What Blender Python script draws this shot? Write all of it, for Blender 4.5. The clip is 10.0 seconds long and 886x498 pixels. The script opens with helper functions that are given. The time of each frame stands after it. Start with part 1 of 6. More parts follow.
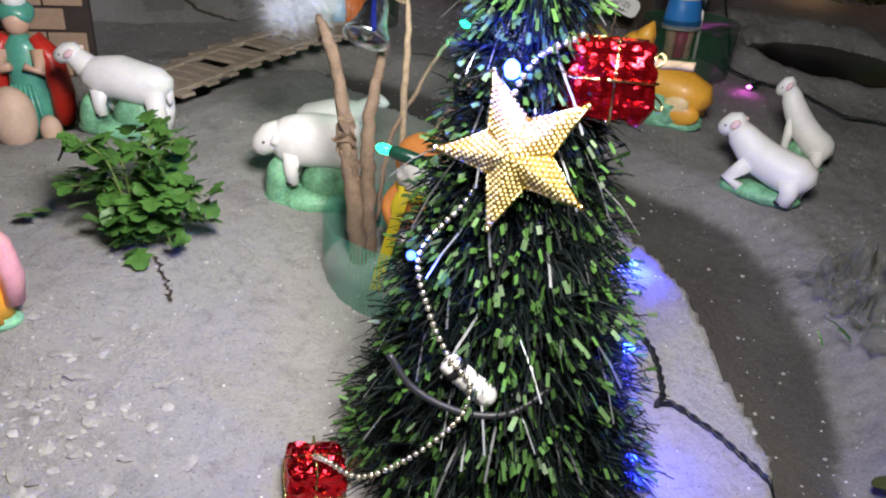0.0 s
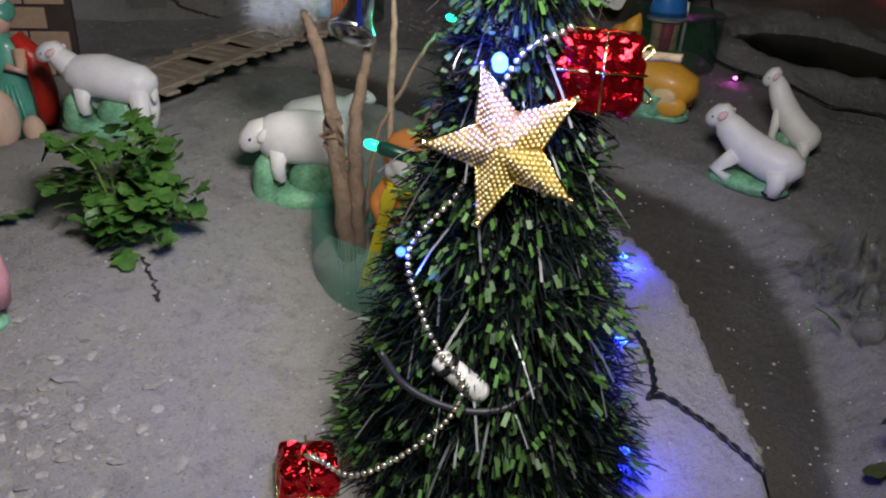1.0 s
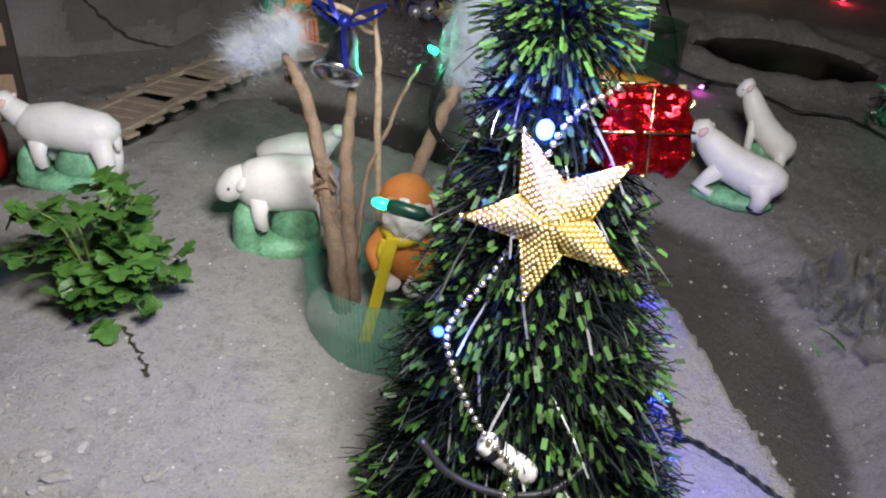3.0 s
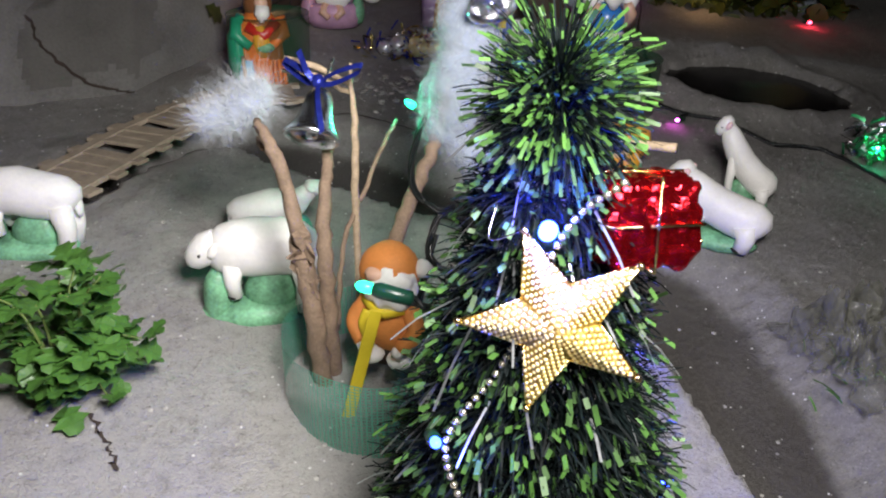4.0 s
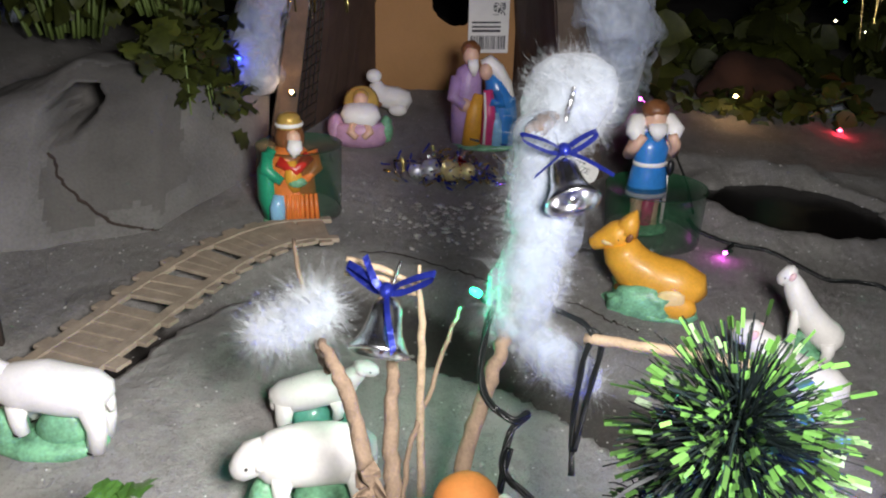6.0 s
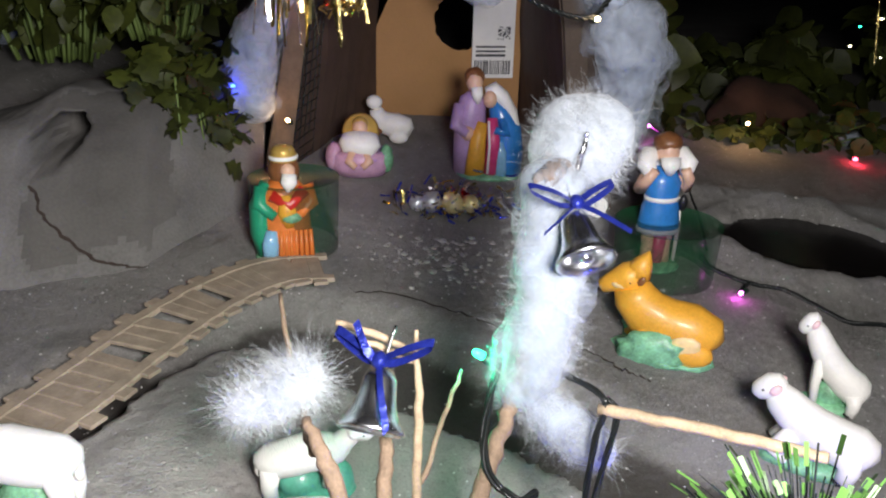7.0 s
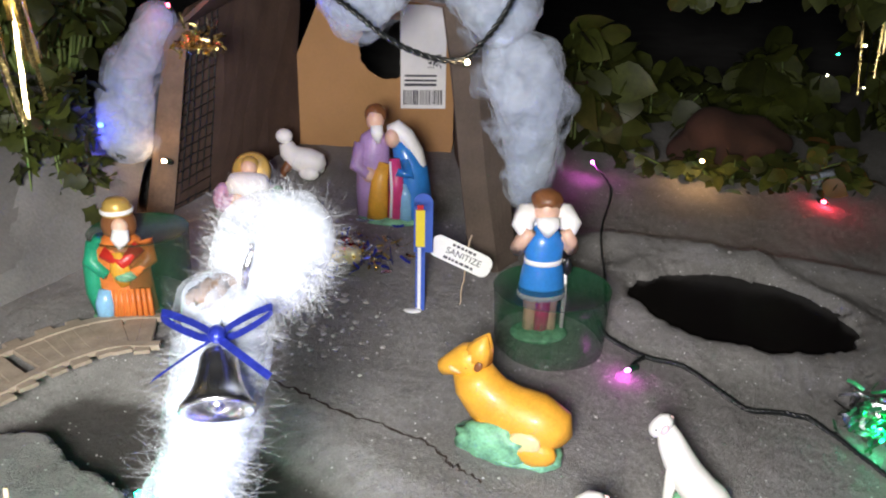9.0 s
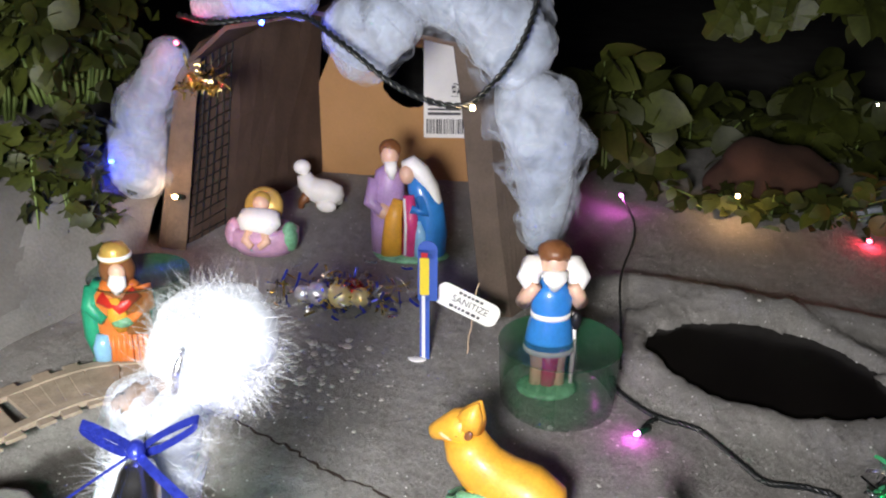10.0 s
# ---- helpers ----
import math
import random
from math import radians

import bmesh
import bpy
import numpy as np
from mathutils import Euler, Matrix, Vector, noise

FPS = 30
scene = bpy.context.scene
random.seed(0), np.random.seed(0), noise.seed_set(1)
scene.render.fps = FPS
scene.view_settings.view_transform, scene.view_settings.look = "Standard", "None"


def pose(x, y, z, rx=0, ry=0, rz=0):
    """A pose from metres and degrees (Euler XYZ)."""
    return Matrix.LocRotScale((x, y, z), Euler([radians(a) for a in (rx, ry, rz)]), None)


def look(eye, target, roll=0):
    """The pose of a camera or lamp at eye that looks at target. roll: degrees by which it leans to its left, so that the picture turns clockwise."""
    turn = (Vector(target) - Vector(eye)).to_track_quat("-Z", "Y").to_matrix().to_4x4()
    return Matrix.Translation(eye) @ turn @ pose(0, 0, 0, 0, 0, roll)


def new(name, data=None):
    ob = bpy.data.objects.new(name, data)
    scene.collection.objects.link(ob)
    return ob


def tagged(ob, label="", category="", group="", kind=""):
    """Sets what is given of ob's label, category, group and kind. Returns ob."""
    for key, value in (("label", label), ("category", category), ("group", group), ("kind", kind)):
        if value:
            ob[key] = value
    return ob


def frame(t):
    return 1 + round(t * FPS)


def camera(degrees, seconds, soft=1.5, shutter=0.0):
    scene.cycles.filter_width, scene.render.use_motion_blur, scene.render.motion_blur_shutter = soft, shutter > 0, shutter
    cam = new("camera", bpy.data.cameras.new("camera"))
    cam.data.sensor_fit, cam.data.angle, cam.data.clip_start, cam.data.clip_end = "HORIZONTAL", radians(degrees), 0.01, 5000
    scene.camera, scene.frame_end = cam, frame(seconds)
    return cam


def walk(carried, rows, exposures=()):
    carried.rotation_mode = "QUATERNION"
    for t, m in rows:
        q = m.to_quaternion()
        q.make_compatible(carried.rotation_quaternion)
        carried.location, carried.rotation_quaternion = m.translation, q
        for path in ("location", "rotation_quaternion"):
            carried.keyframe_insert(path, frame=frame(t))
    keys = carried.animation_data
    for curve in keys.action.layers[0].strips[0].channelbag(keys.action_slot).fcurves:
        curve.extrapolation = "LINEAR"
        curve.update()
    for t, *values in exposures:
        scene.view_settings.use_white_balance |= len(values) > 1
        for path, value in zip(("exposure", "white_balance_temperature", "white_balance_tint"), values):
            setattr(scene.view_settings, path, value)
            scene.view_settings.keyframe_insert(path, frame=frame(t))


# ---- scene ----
# camera-begin
cam = camera(57.61, 10.0, soft=2.1)
PATH = [
    (0.0, look((0.0006, -0.0001, 0.3003), (-0.0007, 0.8865, -0.1623), 3.07)),
    (0.5, look((0.0015, 0.0071, 0.3011), (0.0060, 0.8912, -0.1661), 2.69)),
    (1.0, look((0.0002, 0.0023, 0.2994), (0.0128, 0.8863, -0.1680), 2.62)),
    (1.5, look((-0.0108, 0.0086, 0.2927), (0.0139, 0.8904, -0.1782), 2.47)),
    (2.0, look((-0.0315, 0.0176, 0.2950), (0.0079, 0.8984, -0.1767), 2.25)),
    (3.5, look((-0.0406, 0.0619, 0.3247), (0.0662, 0.9436, -0.1349), 1.08)),
    (4.0, look((-0.0455, 0.0814, 0.3331), (0.0771, 0.9659, -0.1171), 0.95)),
    (4.5, look((-0.0614, 0.0931, 0.3448), (0.0693, 0.9831, -0.0921), 1.02)),
    (5.0, look((-0.0760, 0.1214, 0.3576), (0.0565, 1.0197, -0.0613), 0.86)),
    (5.5, look((-0.0789, 0.1503, 0.3777), (0.0553, 1.0564, -0.0235), 1.00)),
    (6.0, look((-0.0837, 0.1716, 0.3978), (0.0473, 1.0844, 0.0110), 1.08)),
    (7.5, look((-0.0557, 0.2479, 0.4111), (0.0714, 1.1690, 0.0432), 1.41)),
    (8.0, look((-0.0122, 0.2679, 0.4325), (0.1102, 1.1891, 0.0630), 1.65)),
    (8.5, look((0.0536, 0.2786, 0.4382), (0.1407, 1.2032, 0.0673), 1.25)),
    (9.0, look((0.1386, 0.3019, 0.4405), (0.1956, 1.2277, 0.0669), 1.08)),
    (9.5, look((0.1674, 0.3325, 0.4687), (0.1846, 1.2586, 0.0919), 0.66)),
    (10.0, look((0.1907, 0.3478, 0.4756), (0.1785, 1.2747, 0.1006), 0.58)),
]
EXPOSURES = [(0.0, 0.75), (0.55, 0.55), (0.9, -0.10), (2.0, -0.36), (3.5, 0.80), (4.2, 0.76), (5.0, 0.98), (6.0, 1.27), (7.5, 1.60), (8.5, 1.90), (10.0, 2.32)]
walk(cam, PATH, EXPOSURES)
# camera-end

# ---- world, flash and exposure ----
world = bpy.data.worlds.new("night")
scene.world = world
world.use_nodes = True
world.node_tree.nodes["Background"].inputs[0].default_value = (0.55, 0.6, 0.8, 1)
world.node_tree.nodes["Background"].inputs[1].default_value = 0.0004


def lamp(name, at, power, colour, radius=0.004):
    """A small bulb's light."""
    data = bpy.data.lights.new(name, "POINT")
    data.energy, data.color, data.shadow_soft_size = power, colour, radius
    ob = new(name, data)
    ob.location = at
    return ob


# the telephone's own torch, held beside the lens along the whole walk
beam = bpy.data.lights.new("torch", "SPOT")
beam.energy, beam.color, beam.shadow_soft_size = 12.5, (1.0, 0.962, 0.945), 0.080
beam.spot_size, beam.spot_blend = math.radians(165), 1.0
torch = new("torch", beam)
torch.matrix_world = look((0.050, 0.160, 0.455), (-0.12, 0.80, 0.0))

# ---- materials ----


def mat(name, colour, rough=0.6, metal=0.0, var=0.18, scale=60.0, fine=400.0, bump=0.25, emit=0.0, glow=None, clear=0.0, alpha=1.0, coat=0.0, sheen=0.0, sss=0.0, random_tint=0.0):
    """A procedural surface: base colour varied by broad stains and fine grain, with a fine relief."""
    m = bpy.data.materials.new(name)
    m.use_nodes = True
    t = m.node_tree
    n, link = t.nodes, t.links.new
    b = n["Principled BSDF"]
    co = n.new("ShaderNodeTexCoord")
    big, small = n.new("ShaderNodeTexNoise"), n.new("ShaderNodeTexNoise")
    big.inputs["Scale"].default_value, small.inputs["Scale"].default_value = scale, fine
    big.inputs["Detail"].default_value, small.inputs["Detail"].default_value = 4, 3
    link(co.outputs["Object"], big.inputs["Vector"])
    link(co.outputs["Object"], small.inputs["Vector"])
    add = n.new("ShaderNodeMath")
    add.operation = "MULTIPLY_ADD"
    link(small.outputs["Fac"], add.inputs[0])
    add.inputs[1].default_value = 0.5
    link(big.outputs["Fac"], add.inputs[2])
    ramp = n.new("ShaderNodeMapRange")
    ramp.inputs["From Min"].default_value, ramp.inputs["From Max"].default_value = 0.45, 1.05
    ramp.inputs["To Min"].default_value, ramp.inputs["To Max"].default_value = 1 - var, 1 + var
    link(add.outputs[0], ramp.inputs["Value"])
    val = ramp.outputs[0]
    if random_tint:
        info, mr, mu = n.new("ShaderNodeNewGeometry"), n.new("ShaderNodeMapRange"), n.new("ShaderNodeMath")
        mr.inputs["To Min"].default_value, mr.inputs["To Max"].default_value = 1 - random_tint, 1 + random_tint
        link(info.outputs["Random Per Island"], mr.inputs["Value"])
        mu.operation = "MULTIPLY"
        link(mr.outputs[0], mu.inputs[0])
        link(val, mu.inputs[1])
        val = mu.outputs[0]
    hsv = n.new("ShaderNodeHueSaturation")
    hsv.inputs["Color"].default_value = (*colour, 1)
    link(val, hsv.inputs["Value"])
    link(hsv.outputs[0], b.inputs["Base Color"])
    b.inputs["Roughness"].default_value, b.inputs["Metallic"].default_value = rough, metal
    b.inputs["Coat Weight"].default_value = coat
    b.inputs["Coat Roughness"].default_value = 0.15
    b.inputs["Sheen Weight"].default_value = sheen
    b.inputs["Transmission Weight"].default_value = clear
    b.inputs["Alpha"].default_value = alpha
    if sss:
        b.inputs["Subsurface Weight"].default_value = sss
        b.inputs["Subsurface Radius"].default_value = (0.004, 0.004, 0.004)
        b.inputs["Subsurface Scale"].default_value = 1.0
    if bump:
        bp = n.new("ShaderNodeBump")
        bp.inputs["Strength"].default_value, bp.inputs["Distance"].default_value = bump, 0.002
        link(add.outputs[0], bp.inputs["Height"])
        link(bp.outputs[0], b.inputs["Normal"])
    if emit:
        b.inputs["Emission Color"].default_value = (*(glow or colour), 1)
        b.inputs["Emission Strength"].default_value = emit
    return m


def sand_material():
    """Grey river sand with pale grit, painted glints, damp patches and the pit's painted shade."""
    m = bpy.data.materials.new("sand")
    m.use_nodes = True
    t = m.node_tree
    n, link = t.nodes, t.links.new
    b = n["Principled BSDF"]
    co = n.new("ShaderNodeTexCoord")

    def noise_at(scale, detail=4.0, rough=0.6):
        k = n.new("ShaderNodeTexNoise")
        k.inputs["Scale"].default_value, k.inputs["Detail"].default_value, k.inputs["Roughness"].default_value = scale, detail, rough
        link(co.outputs["Object"], k.inputs["Vector"])
        return k.outputs["Fac"]

    def mixed(a, c, fac):
        k = n.new("ShaderNodeMix")
        k.data_type = "RGBA"
        for sock, v in ((k.inputs[6], a), (k.inputs[7], c), (k.inputs[0], fac)):
            if isinstance(v, tuple):
                sock.default_value = (*v, 1)
            else:
                link(v, sock)
        return k.outputs[2]

    def ranged(v, a, c, lo=0.0, hi=1.0):
        k = n.new("ShaderNodeMapRange")
        for s, q in zip(("From Min", "From Max", "To Min", "To Max"), (a, c, lo, hi)):
            k.inputs[s].default_value = q
        link(v, k.inputs["Value"])
        return k.outputs[0]

    broad, mid, grain = noise_at(9), noise_at(85, 6, 0.7), noise_at(520, 4, 0.75)
    pale = n.new("ShaderNodeAttribute")
    pale.attribute_name = "pale"
    dark_attr = n.new("ShaderNodeAttribute")
    dark_attr.attribute_name = "damp_shade"
    base = mixed((0.200, 0.192, 0.182), (0.310, 0.298, 0.284), ranged(broad, 0.3, 0.7))
    base = mixed(base, (0.47, 0.455, 0.43), pale.outputs["Fac"])
    base = mixed(base, (0.13, 0.118, 0.105), ranged(mid, 0.52, 0.78, 0, 0.55))
    smear, worn = noise_at(28, 5, 0.65), noise_at(210, 3, 0.7)
    base = mixed(base, (0.105, 0.098, 0.090), ranged(smear, 0.54, 0.72, 0, 0.32))
    base = mixed(base, (0.44, 0.425, 0.40), ranged(worn, 0.58, 0.72, 0, 0.5))
    base = mixed(base, (0.62, 0.60, 0.57), ranged(grain, 0.58, 0.70, 0, 0.7))
    base = mixed(base, (0.05, 0.045, 0.04), ranged(grain, 0.42, 0.30, 0, 0.75))
    # damp brown of the stream bed; the pit's shade is painted by it too
    base = mixed(base, (0.046, 0.038, 0.033), ranged(dark_attr.outputs["Fac"], 0, 1, 0, 0.93))
    # scattered quartz grains, their sparkle painted as near-white specks
    vor = n.new("ShaderNodeTexVoronoi")
    vor.inputs["Scale"].default_value = 240
    link(co.outputs["Object"], vor.inputs["Vector"])
    split = n.new("ShaderNodeSeparateColor")
    link(vor.outputs["Color"], split.inputs[0])
    few = n.new("ShaderNodeMath")
    few.operation = "MULTIPLY"
    link(ranged(split.outputs[0], 0.945, 0.955), few.inputs[0])
    link(ranged(vor.outputs["Distance"], 0.26, 0.16), few.inputs[1])
    base = mixed(base, (0.95, 0.94, 0.92), few.outputs[0])
    link(base, b.inputs["Base Color"])
    link(ranged(few.outputs[0], 0, 1, 0.93, 0.15), b.inputs["Roughness"])
    bp = n.new("ShaderNodeBump")
    bp.inputs["Strength"].default_value, bp.inputs["Distance"].default_value = 1.0, 0.004
    hsum = n.new("ShaderNodeMath")
    hsum.operation = "MULTIPLY_ADD"
    link(grain, hsum.inputs[0])
    hsum.inputs[1].default_value = 0.5
    link(mid, hsum.inputs[2])
    link(hsum.outputs[0], bp.inputs["Height"])
    link(bp.outputs[0], b.inputs["Normal"])
    return m


def gauzy(m, thin, thick):
    """Thin teased wool: gaps between the fibres let light and sight through."""
    n, link = m.node_tree.nodes, m.node_tree.links.new
    co, cloud, mr = n.new("ShaderNodeTexCoord"), n.new("ShaderNodeTexNoise"), n.new("ShaderNodeMapRange")
    cloud.inputs["Scale"].default_value, cloud.inputs["Detail"].default_value, cloud.inputs["Roughness"].default_value = 42, 5, 0.55
    cloud.inputs["Distortion"].default_value = 0.6
    link(co.outputs["Object"], cloud.inputs["Vector"])
    mr.inputs["From Min"].default_value, mr.inputs["From Max"].default_value = 0.32, 0.66
    mr.inputs["To Min"].default_value, mr.inputs["To Max"].default_value = thin, thick
    link(cloud.outputs["Fac"], mr.inputs["Value"])
    link(mr.outputs[0], n["Principled BSDF"].inputs["Alpha"])


SAND = sand_material()
HILLDARK = mat("dark_hill_face", (0.118, 0.111, 0.104), 0.9, var=0.25, scale=14, fine=300, bump=0.5)
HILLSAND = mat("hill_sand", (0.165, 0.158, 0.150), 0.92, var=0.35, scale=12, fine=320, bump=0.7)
WHITE = mat("white_glaze", (0.88, 0.86, 0.82), 0.5, var=0.10, scale=45, bump=0.15, coat=0.06)
MOSS = mat("green_glaze", (0.19, 0.44, 0.25), 0.5, var=0.6, scale=75, coat=0.05)
TEAL = mat("teal_glaze", (0.10, 0.38, 0.27), 0.4, var=0.3, coat=0.3)
EARPINK = mat("ear_glaze", (0.82, 0.56, 0.56), 0.45, var=0.15)
PINKISH = mat("pink_glaze", (0.75, 0.36, 0.40), 0.4, var=0.2)
CREAM = mat("cream_glaze", (0.85, 0.62, 0.30), 0.45, var=0.15, coat=0.1)
SKIN = mat("flesh_glaze", (0.72, 0.45, 0.32), 0.4, var=0.12)
BROWN = mat("brown_glaze", (0.20, 0.08, 0.03), 0.4, var=0.25)
BLUE = mat("blue_glaze", (0.03, 0.20, 0.55), 0.35, var=0.2, coat=0.4)
SKYBLUE = mat("pale_blue_glaze", (0.25, 0.50, 0.72), 0.35, var=0.2, coat=0.4)
PURPLE = mat("violet_glaze", (0.42, 0.27, 0.48), 0.4, var=0.25)
ORCHID = mat("orchid_glaze", (0.52, 0.30, 0.44), 0.4, var=0.3)
MAGENTA = mat("crimson_glaze", (0.60, 0.05, 0.18), 0.4, var=0.25)
RED = mat("red_glaze", (0.55, 0.03, 0.02), 0.35, var=0.2)
ORANGE = mat("orange_glaze", (0.68, 0.19, 0.04), 0.4, var=0.25)
OCHRE = mat("ochre_glaze", (0.78, 0.38, 0.04), 0.45, var=0.25, scale=35, coat=0.12)
GREENC = mat("cloak_green", (0.02, 0.30, 0.16), 0.4, var=0.25)
GOLDP = mat("gold_paint", (0.62, 0.40, 0.10), 0.35, 0.3, var=0.2)
BLACKP = mat("black_paint", (0.012, 0.012, 0.014), 0.4, var=0.3)
BARK = mat("twig_bark", (0.27, 0.19, 0.13), 0.85, var=0.35, scale=90, fine=500, bump=0.7)
CUT = mat("split_wood", (0.48, 0.36, 0.24), 0.7, var=0.25, scale=150, fine=600)
BOARD = mat("track_board", (0.37, 0.30, 0.225), 0.85, var=0.25, scale=60, fine=350, bump=0.4)
CARD = mat("cardboard", (0.40, 0.215, 0.085), 0.85, var=0.10, scale=18, fine=260, bump=0.15)
DARKCARD = mat("dark_board", (0.075, 0.045, 0.032), 0.75, var=0.35, scale=16, fine=200, bump=0.3)
GREYCARD = mat("sanded_board", (0.085, 0.062, 0.047), 0.9, var=0.3, scale=25, fine=320, bump=0.5)
PAPER = mat("paper", (0.80, 0.79, 0.77), 0.7, var=0.05)
INK = mat("ink", (0.05, 0.05, 0.06), 0.7, var=0.1)
PAPERBLUE = mat("blue_paper", (0.04, 0.10, 0.42), 0.6, var=0.1)
PAPERYELLOW = mat("yellow_paper", (0.80, 0.62, 0.03), 0.6, var=0.08)
COTTON = mat("cotton", (0.58, 0.64, 0.72), 0.95, var=0.05, scale=40, fine=500, bump=0.12, sheen=0.3, sss=0.5)
FIBRE = mat("cotton_fibre", (0.68, 0.72, 0.76), 0.8, var=0.04, bump=0, alpha=0.4)
gauzy(COTTON, 0.18, 0.62)
SNOW = mat("snow_wadding", (0.53, 0.60, 0.72), 0.95, var=0.05, scale=30, fine=400, bump=0.08, sheen=0.4, sss=0.6)
gauzy(SNOW, 0.35, 0.95)
WISP = mat("loose_wadding", (0.53, 0.60, 0.72), 0.95, var=0.05, scale=30, fine=400, bump=0.08, sheen=0.4)
gauzy(WISP, 0.0, 0.50)
VEIL = mat("thin_wadding", (0.53, 0.60, 0.72), 0.95, var=0.05, scale=30, fine=400, bump=0.08, sheen=0.4)
gauzy(VEIL, -0.15, 0.32)
LATH = mat("lath", (0.13, 0.085, 0.055), 0.8, var=0.35, scale=40, fine=260, bump=0.5)
NEEDLE = mat("tinsel_black", (0.005, 0.009, 0.009), 0.6, var=0.3, bump=0, random_tint=0.6)
NEEDLE.node_tree.nodes["Principled BSDF"].inputs["Specular IOR Level"].default_value = 0.12
LAME = mat("tinsel_silver", (0.50, 0.52, 0.52), 0.36, 0.7, var=0.2, bump=0, random_tint=0.5)
TIP = mat("tinsel_green", (0.056, 0.138, 0.026), 0.5, var=0.3, bump=0, random_tint=0.55)
SILVER = mat("silver_foil", (0.82, 0.82, 0.84), 0.24, 1.0, var=0.08, scale=150, bump=0.35)
CHROME = mat("bell_chrome", (0.80, 0.81, 0.84), 0.26, 1.0, var=0.05, scale=70, bump=0.06)
GOLD = mat("gold_foil", (0.90, 0.70, 0.28), 0.2, 1.0, var=0.15, scale=160, fine=700, bump=0.4)
BEADGOLD = mat("gold_bead", (1.0, 0.83, 0.40), 0.34, 0.55, var=0.15, scale=300, bump=0.1)
PEARL = mat("bead_silver", (0.86, 0.80, 0.64), 0.24, 0.9, var=0.15, scale=300, bump=0.1)
SILVERBALL = mat("silver_ball", (0.75, 0.75, 0.78), 0.32, 0.6, var=0.2, scale=200)
GLITTER = mat("glitter_gold", (0.52, 0.38, 0.11), 0.42, 1.0, var=0.4, scale=500, fine=1600, bump=0.9)
GREENFOIL = mat("green_foil", (0.06, 0.42, 0.16), 0.25, 0.6, var=0.25, scale=120, bump=0.4)
REDFOIL = mat("red_foil", (0.66, 0.012, 0.02), 0.17, 0.95, var=0.25, scale=90, fine=240, bump=1.0)
RIBBON = mat("blue_ribbon", (0.022, 0.035, 0.30), 0.28, 0.5, var=0.3, scale=300, bump=0.4)
CABLE = mat("black_cable", (0.010, 0.012, 0.012), 0.35, var=0.2, bump=0.1)
GCABLE = mat("green_socket", (0.008, 0.05, 0.03), 0.3, var=0.2, bump=0.1)
NET = mat("green_netting", (0.09, 0.42, 0.29), 0.4, var=0.15, bump=0)
FILM = mat("green_film", (0.02, 0.12, 0.05), 0.3, var=0.2, alpha=0.33, bump=0.1)
LEAF = mat("leaf", (0.065, 0.16, 0.03), 0.4, var=0.35, scale=90, fine=300, bump=0.2, random_tint=0.35)
BUSHLEAF = mat("bush_leaf", (0.042, 0.052, 0.007), 0.55, var=0.4, scale=50, fine=200, bump=0.2, random_tint=0.5)
STEM = mat("stem", (0.14, 0.20, 0.05), 0.6, var=0.2)
STONE = mat("pebble", (0.40, 0.385, 0.36), 0.8, var=0.3, scale=120, fine=600, bump=0.5, random_tint=0.3)
PEACH = mat("peach_stone", (0.62, 0.44, 0.32), 0.6, var=0.15)
BRICK = mat("brick_board", (0.40, 0.27, 0.18), 0.85, var=0.2, scale=60, fine=300, bump=0.4)
JOINT = mat("brick_joint", (0.045, 0.032, 0.026), 0.9, var=0.2)
# black that stands for the shade inside the pit
PIT = mat("pit_shade", (0.006, 0.005, 0.005), 0.25, var=0.4, scale=12, bump=0.2)
NETFILM = mat("green_lining", (0.06, 0.32, 0.22), 0.5, var=0.2, alpha=0.07, bump=0)
CLEAR = mat("clear_film", (0.20, 0.20, 0.17), 0.10, var=0.35, alpha=0.5, scale=60, bump=0.9)
CLOTH = mat("rust_cloth", (0.050, 0.022, 0.013), 0.9, var=0.3, scale=20, fine=200, bump=0.6)

# ---- helpers for building ----
V = Vector


def part(name, bm, material, parent, label="", smooth=True):
    """Links a bmesh as one mesh object under a thing or part; material may be a list."""
    me = bpy.data.meshes.new(name)
    bm.to_mesh(me)
    bm.free()
    for m in material if isinstance(material, (list, tuple)) else [material]:
        me.materials.append(m)
    if smooth:
        me.shade_smooth()
    ob = new(name, me)
    if parent:
        ob.parent = parent
    return tagged(ob, label)


def thing(name, at, label, category, group="", turn=0.0):
    ob = new(name)
    ob.empty_display_size = 0.01
    ob.matrix_basis = pose(*at, 0, 0, turn)
    return tagged(ob, label, category, group)


def solo(name, bm, material, at, label, category, group="", turn=0.0, smooth=True, kind=""):
    """A thing of one mesh, placed at its base."""
    ob = part(name, bm, material, None, "", smooth)
    ob.matrix_basis = pose(*at, 0, 0, turn)
    return tagged(ob, label, category, group, kind)


def rings_to_faces(bm, rings, mi, cap=True):
    for a, b in zip(rings, rings[1:]):
        k = len(a)
        for i in range(k):
            bm.faces.new((a[i], a[(i + 1) % k], b[(i + 1) % k], b[i])).material_index = mi
    if cap:
        bm.faces.new(rings[0][::-1]).material_index = mi
        bm.faces.new(rings[-1]).material_index = mi


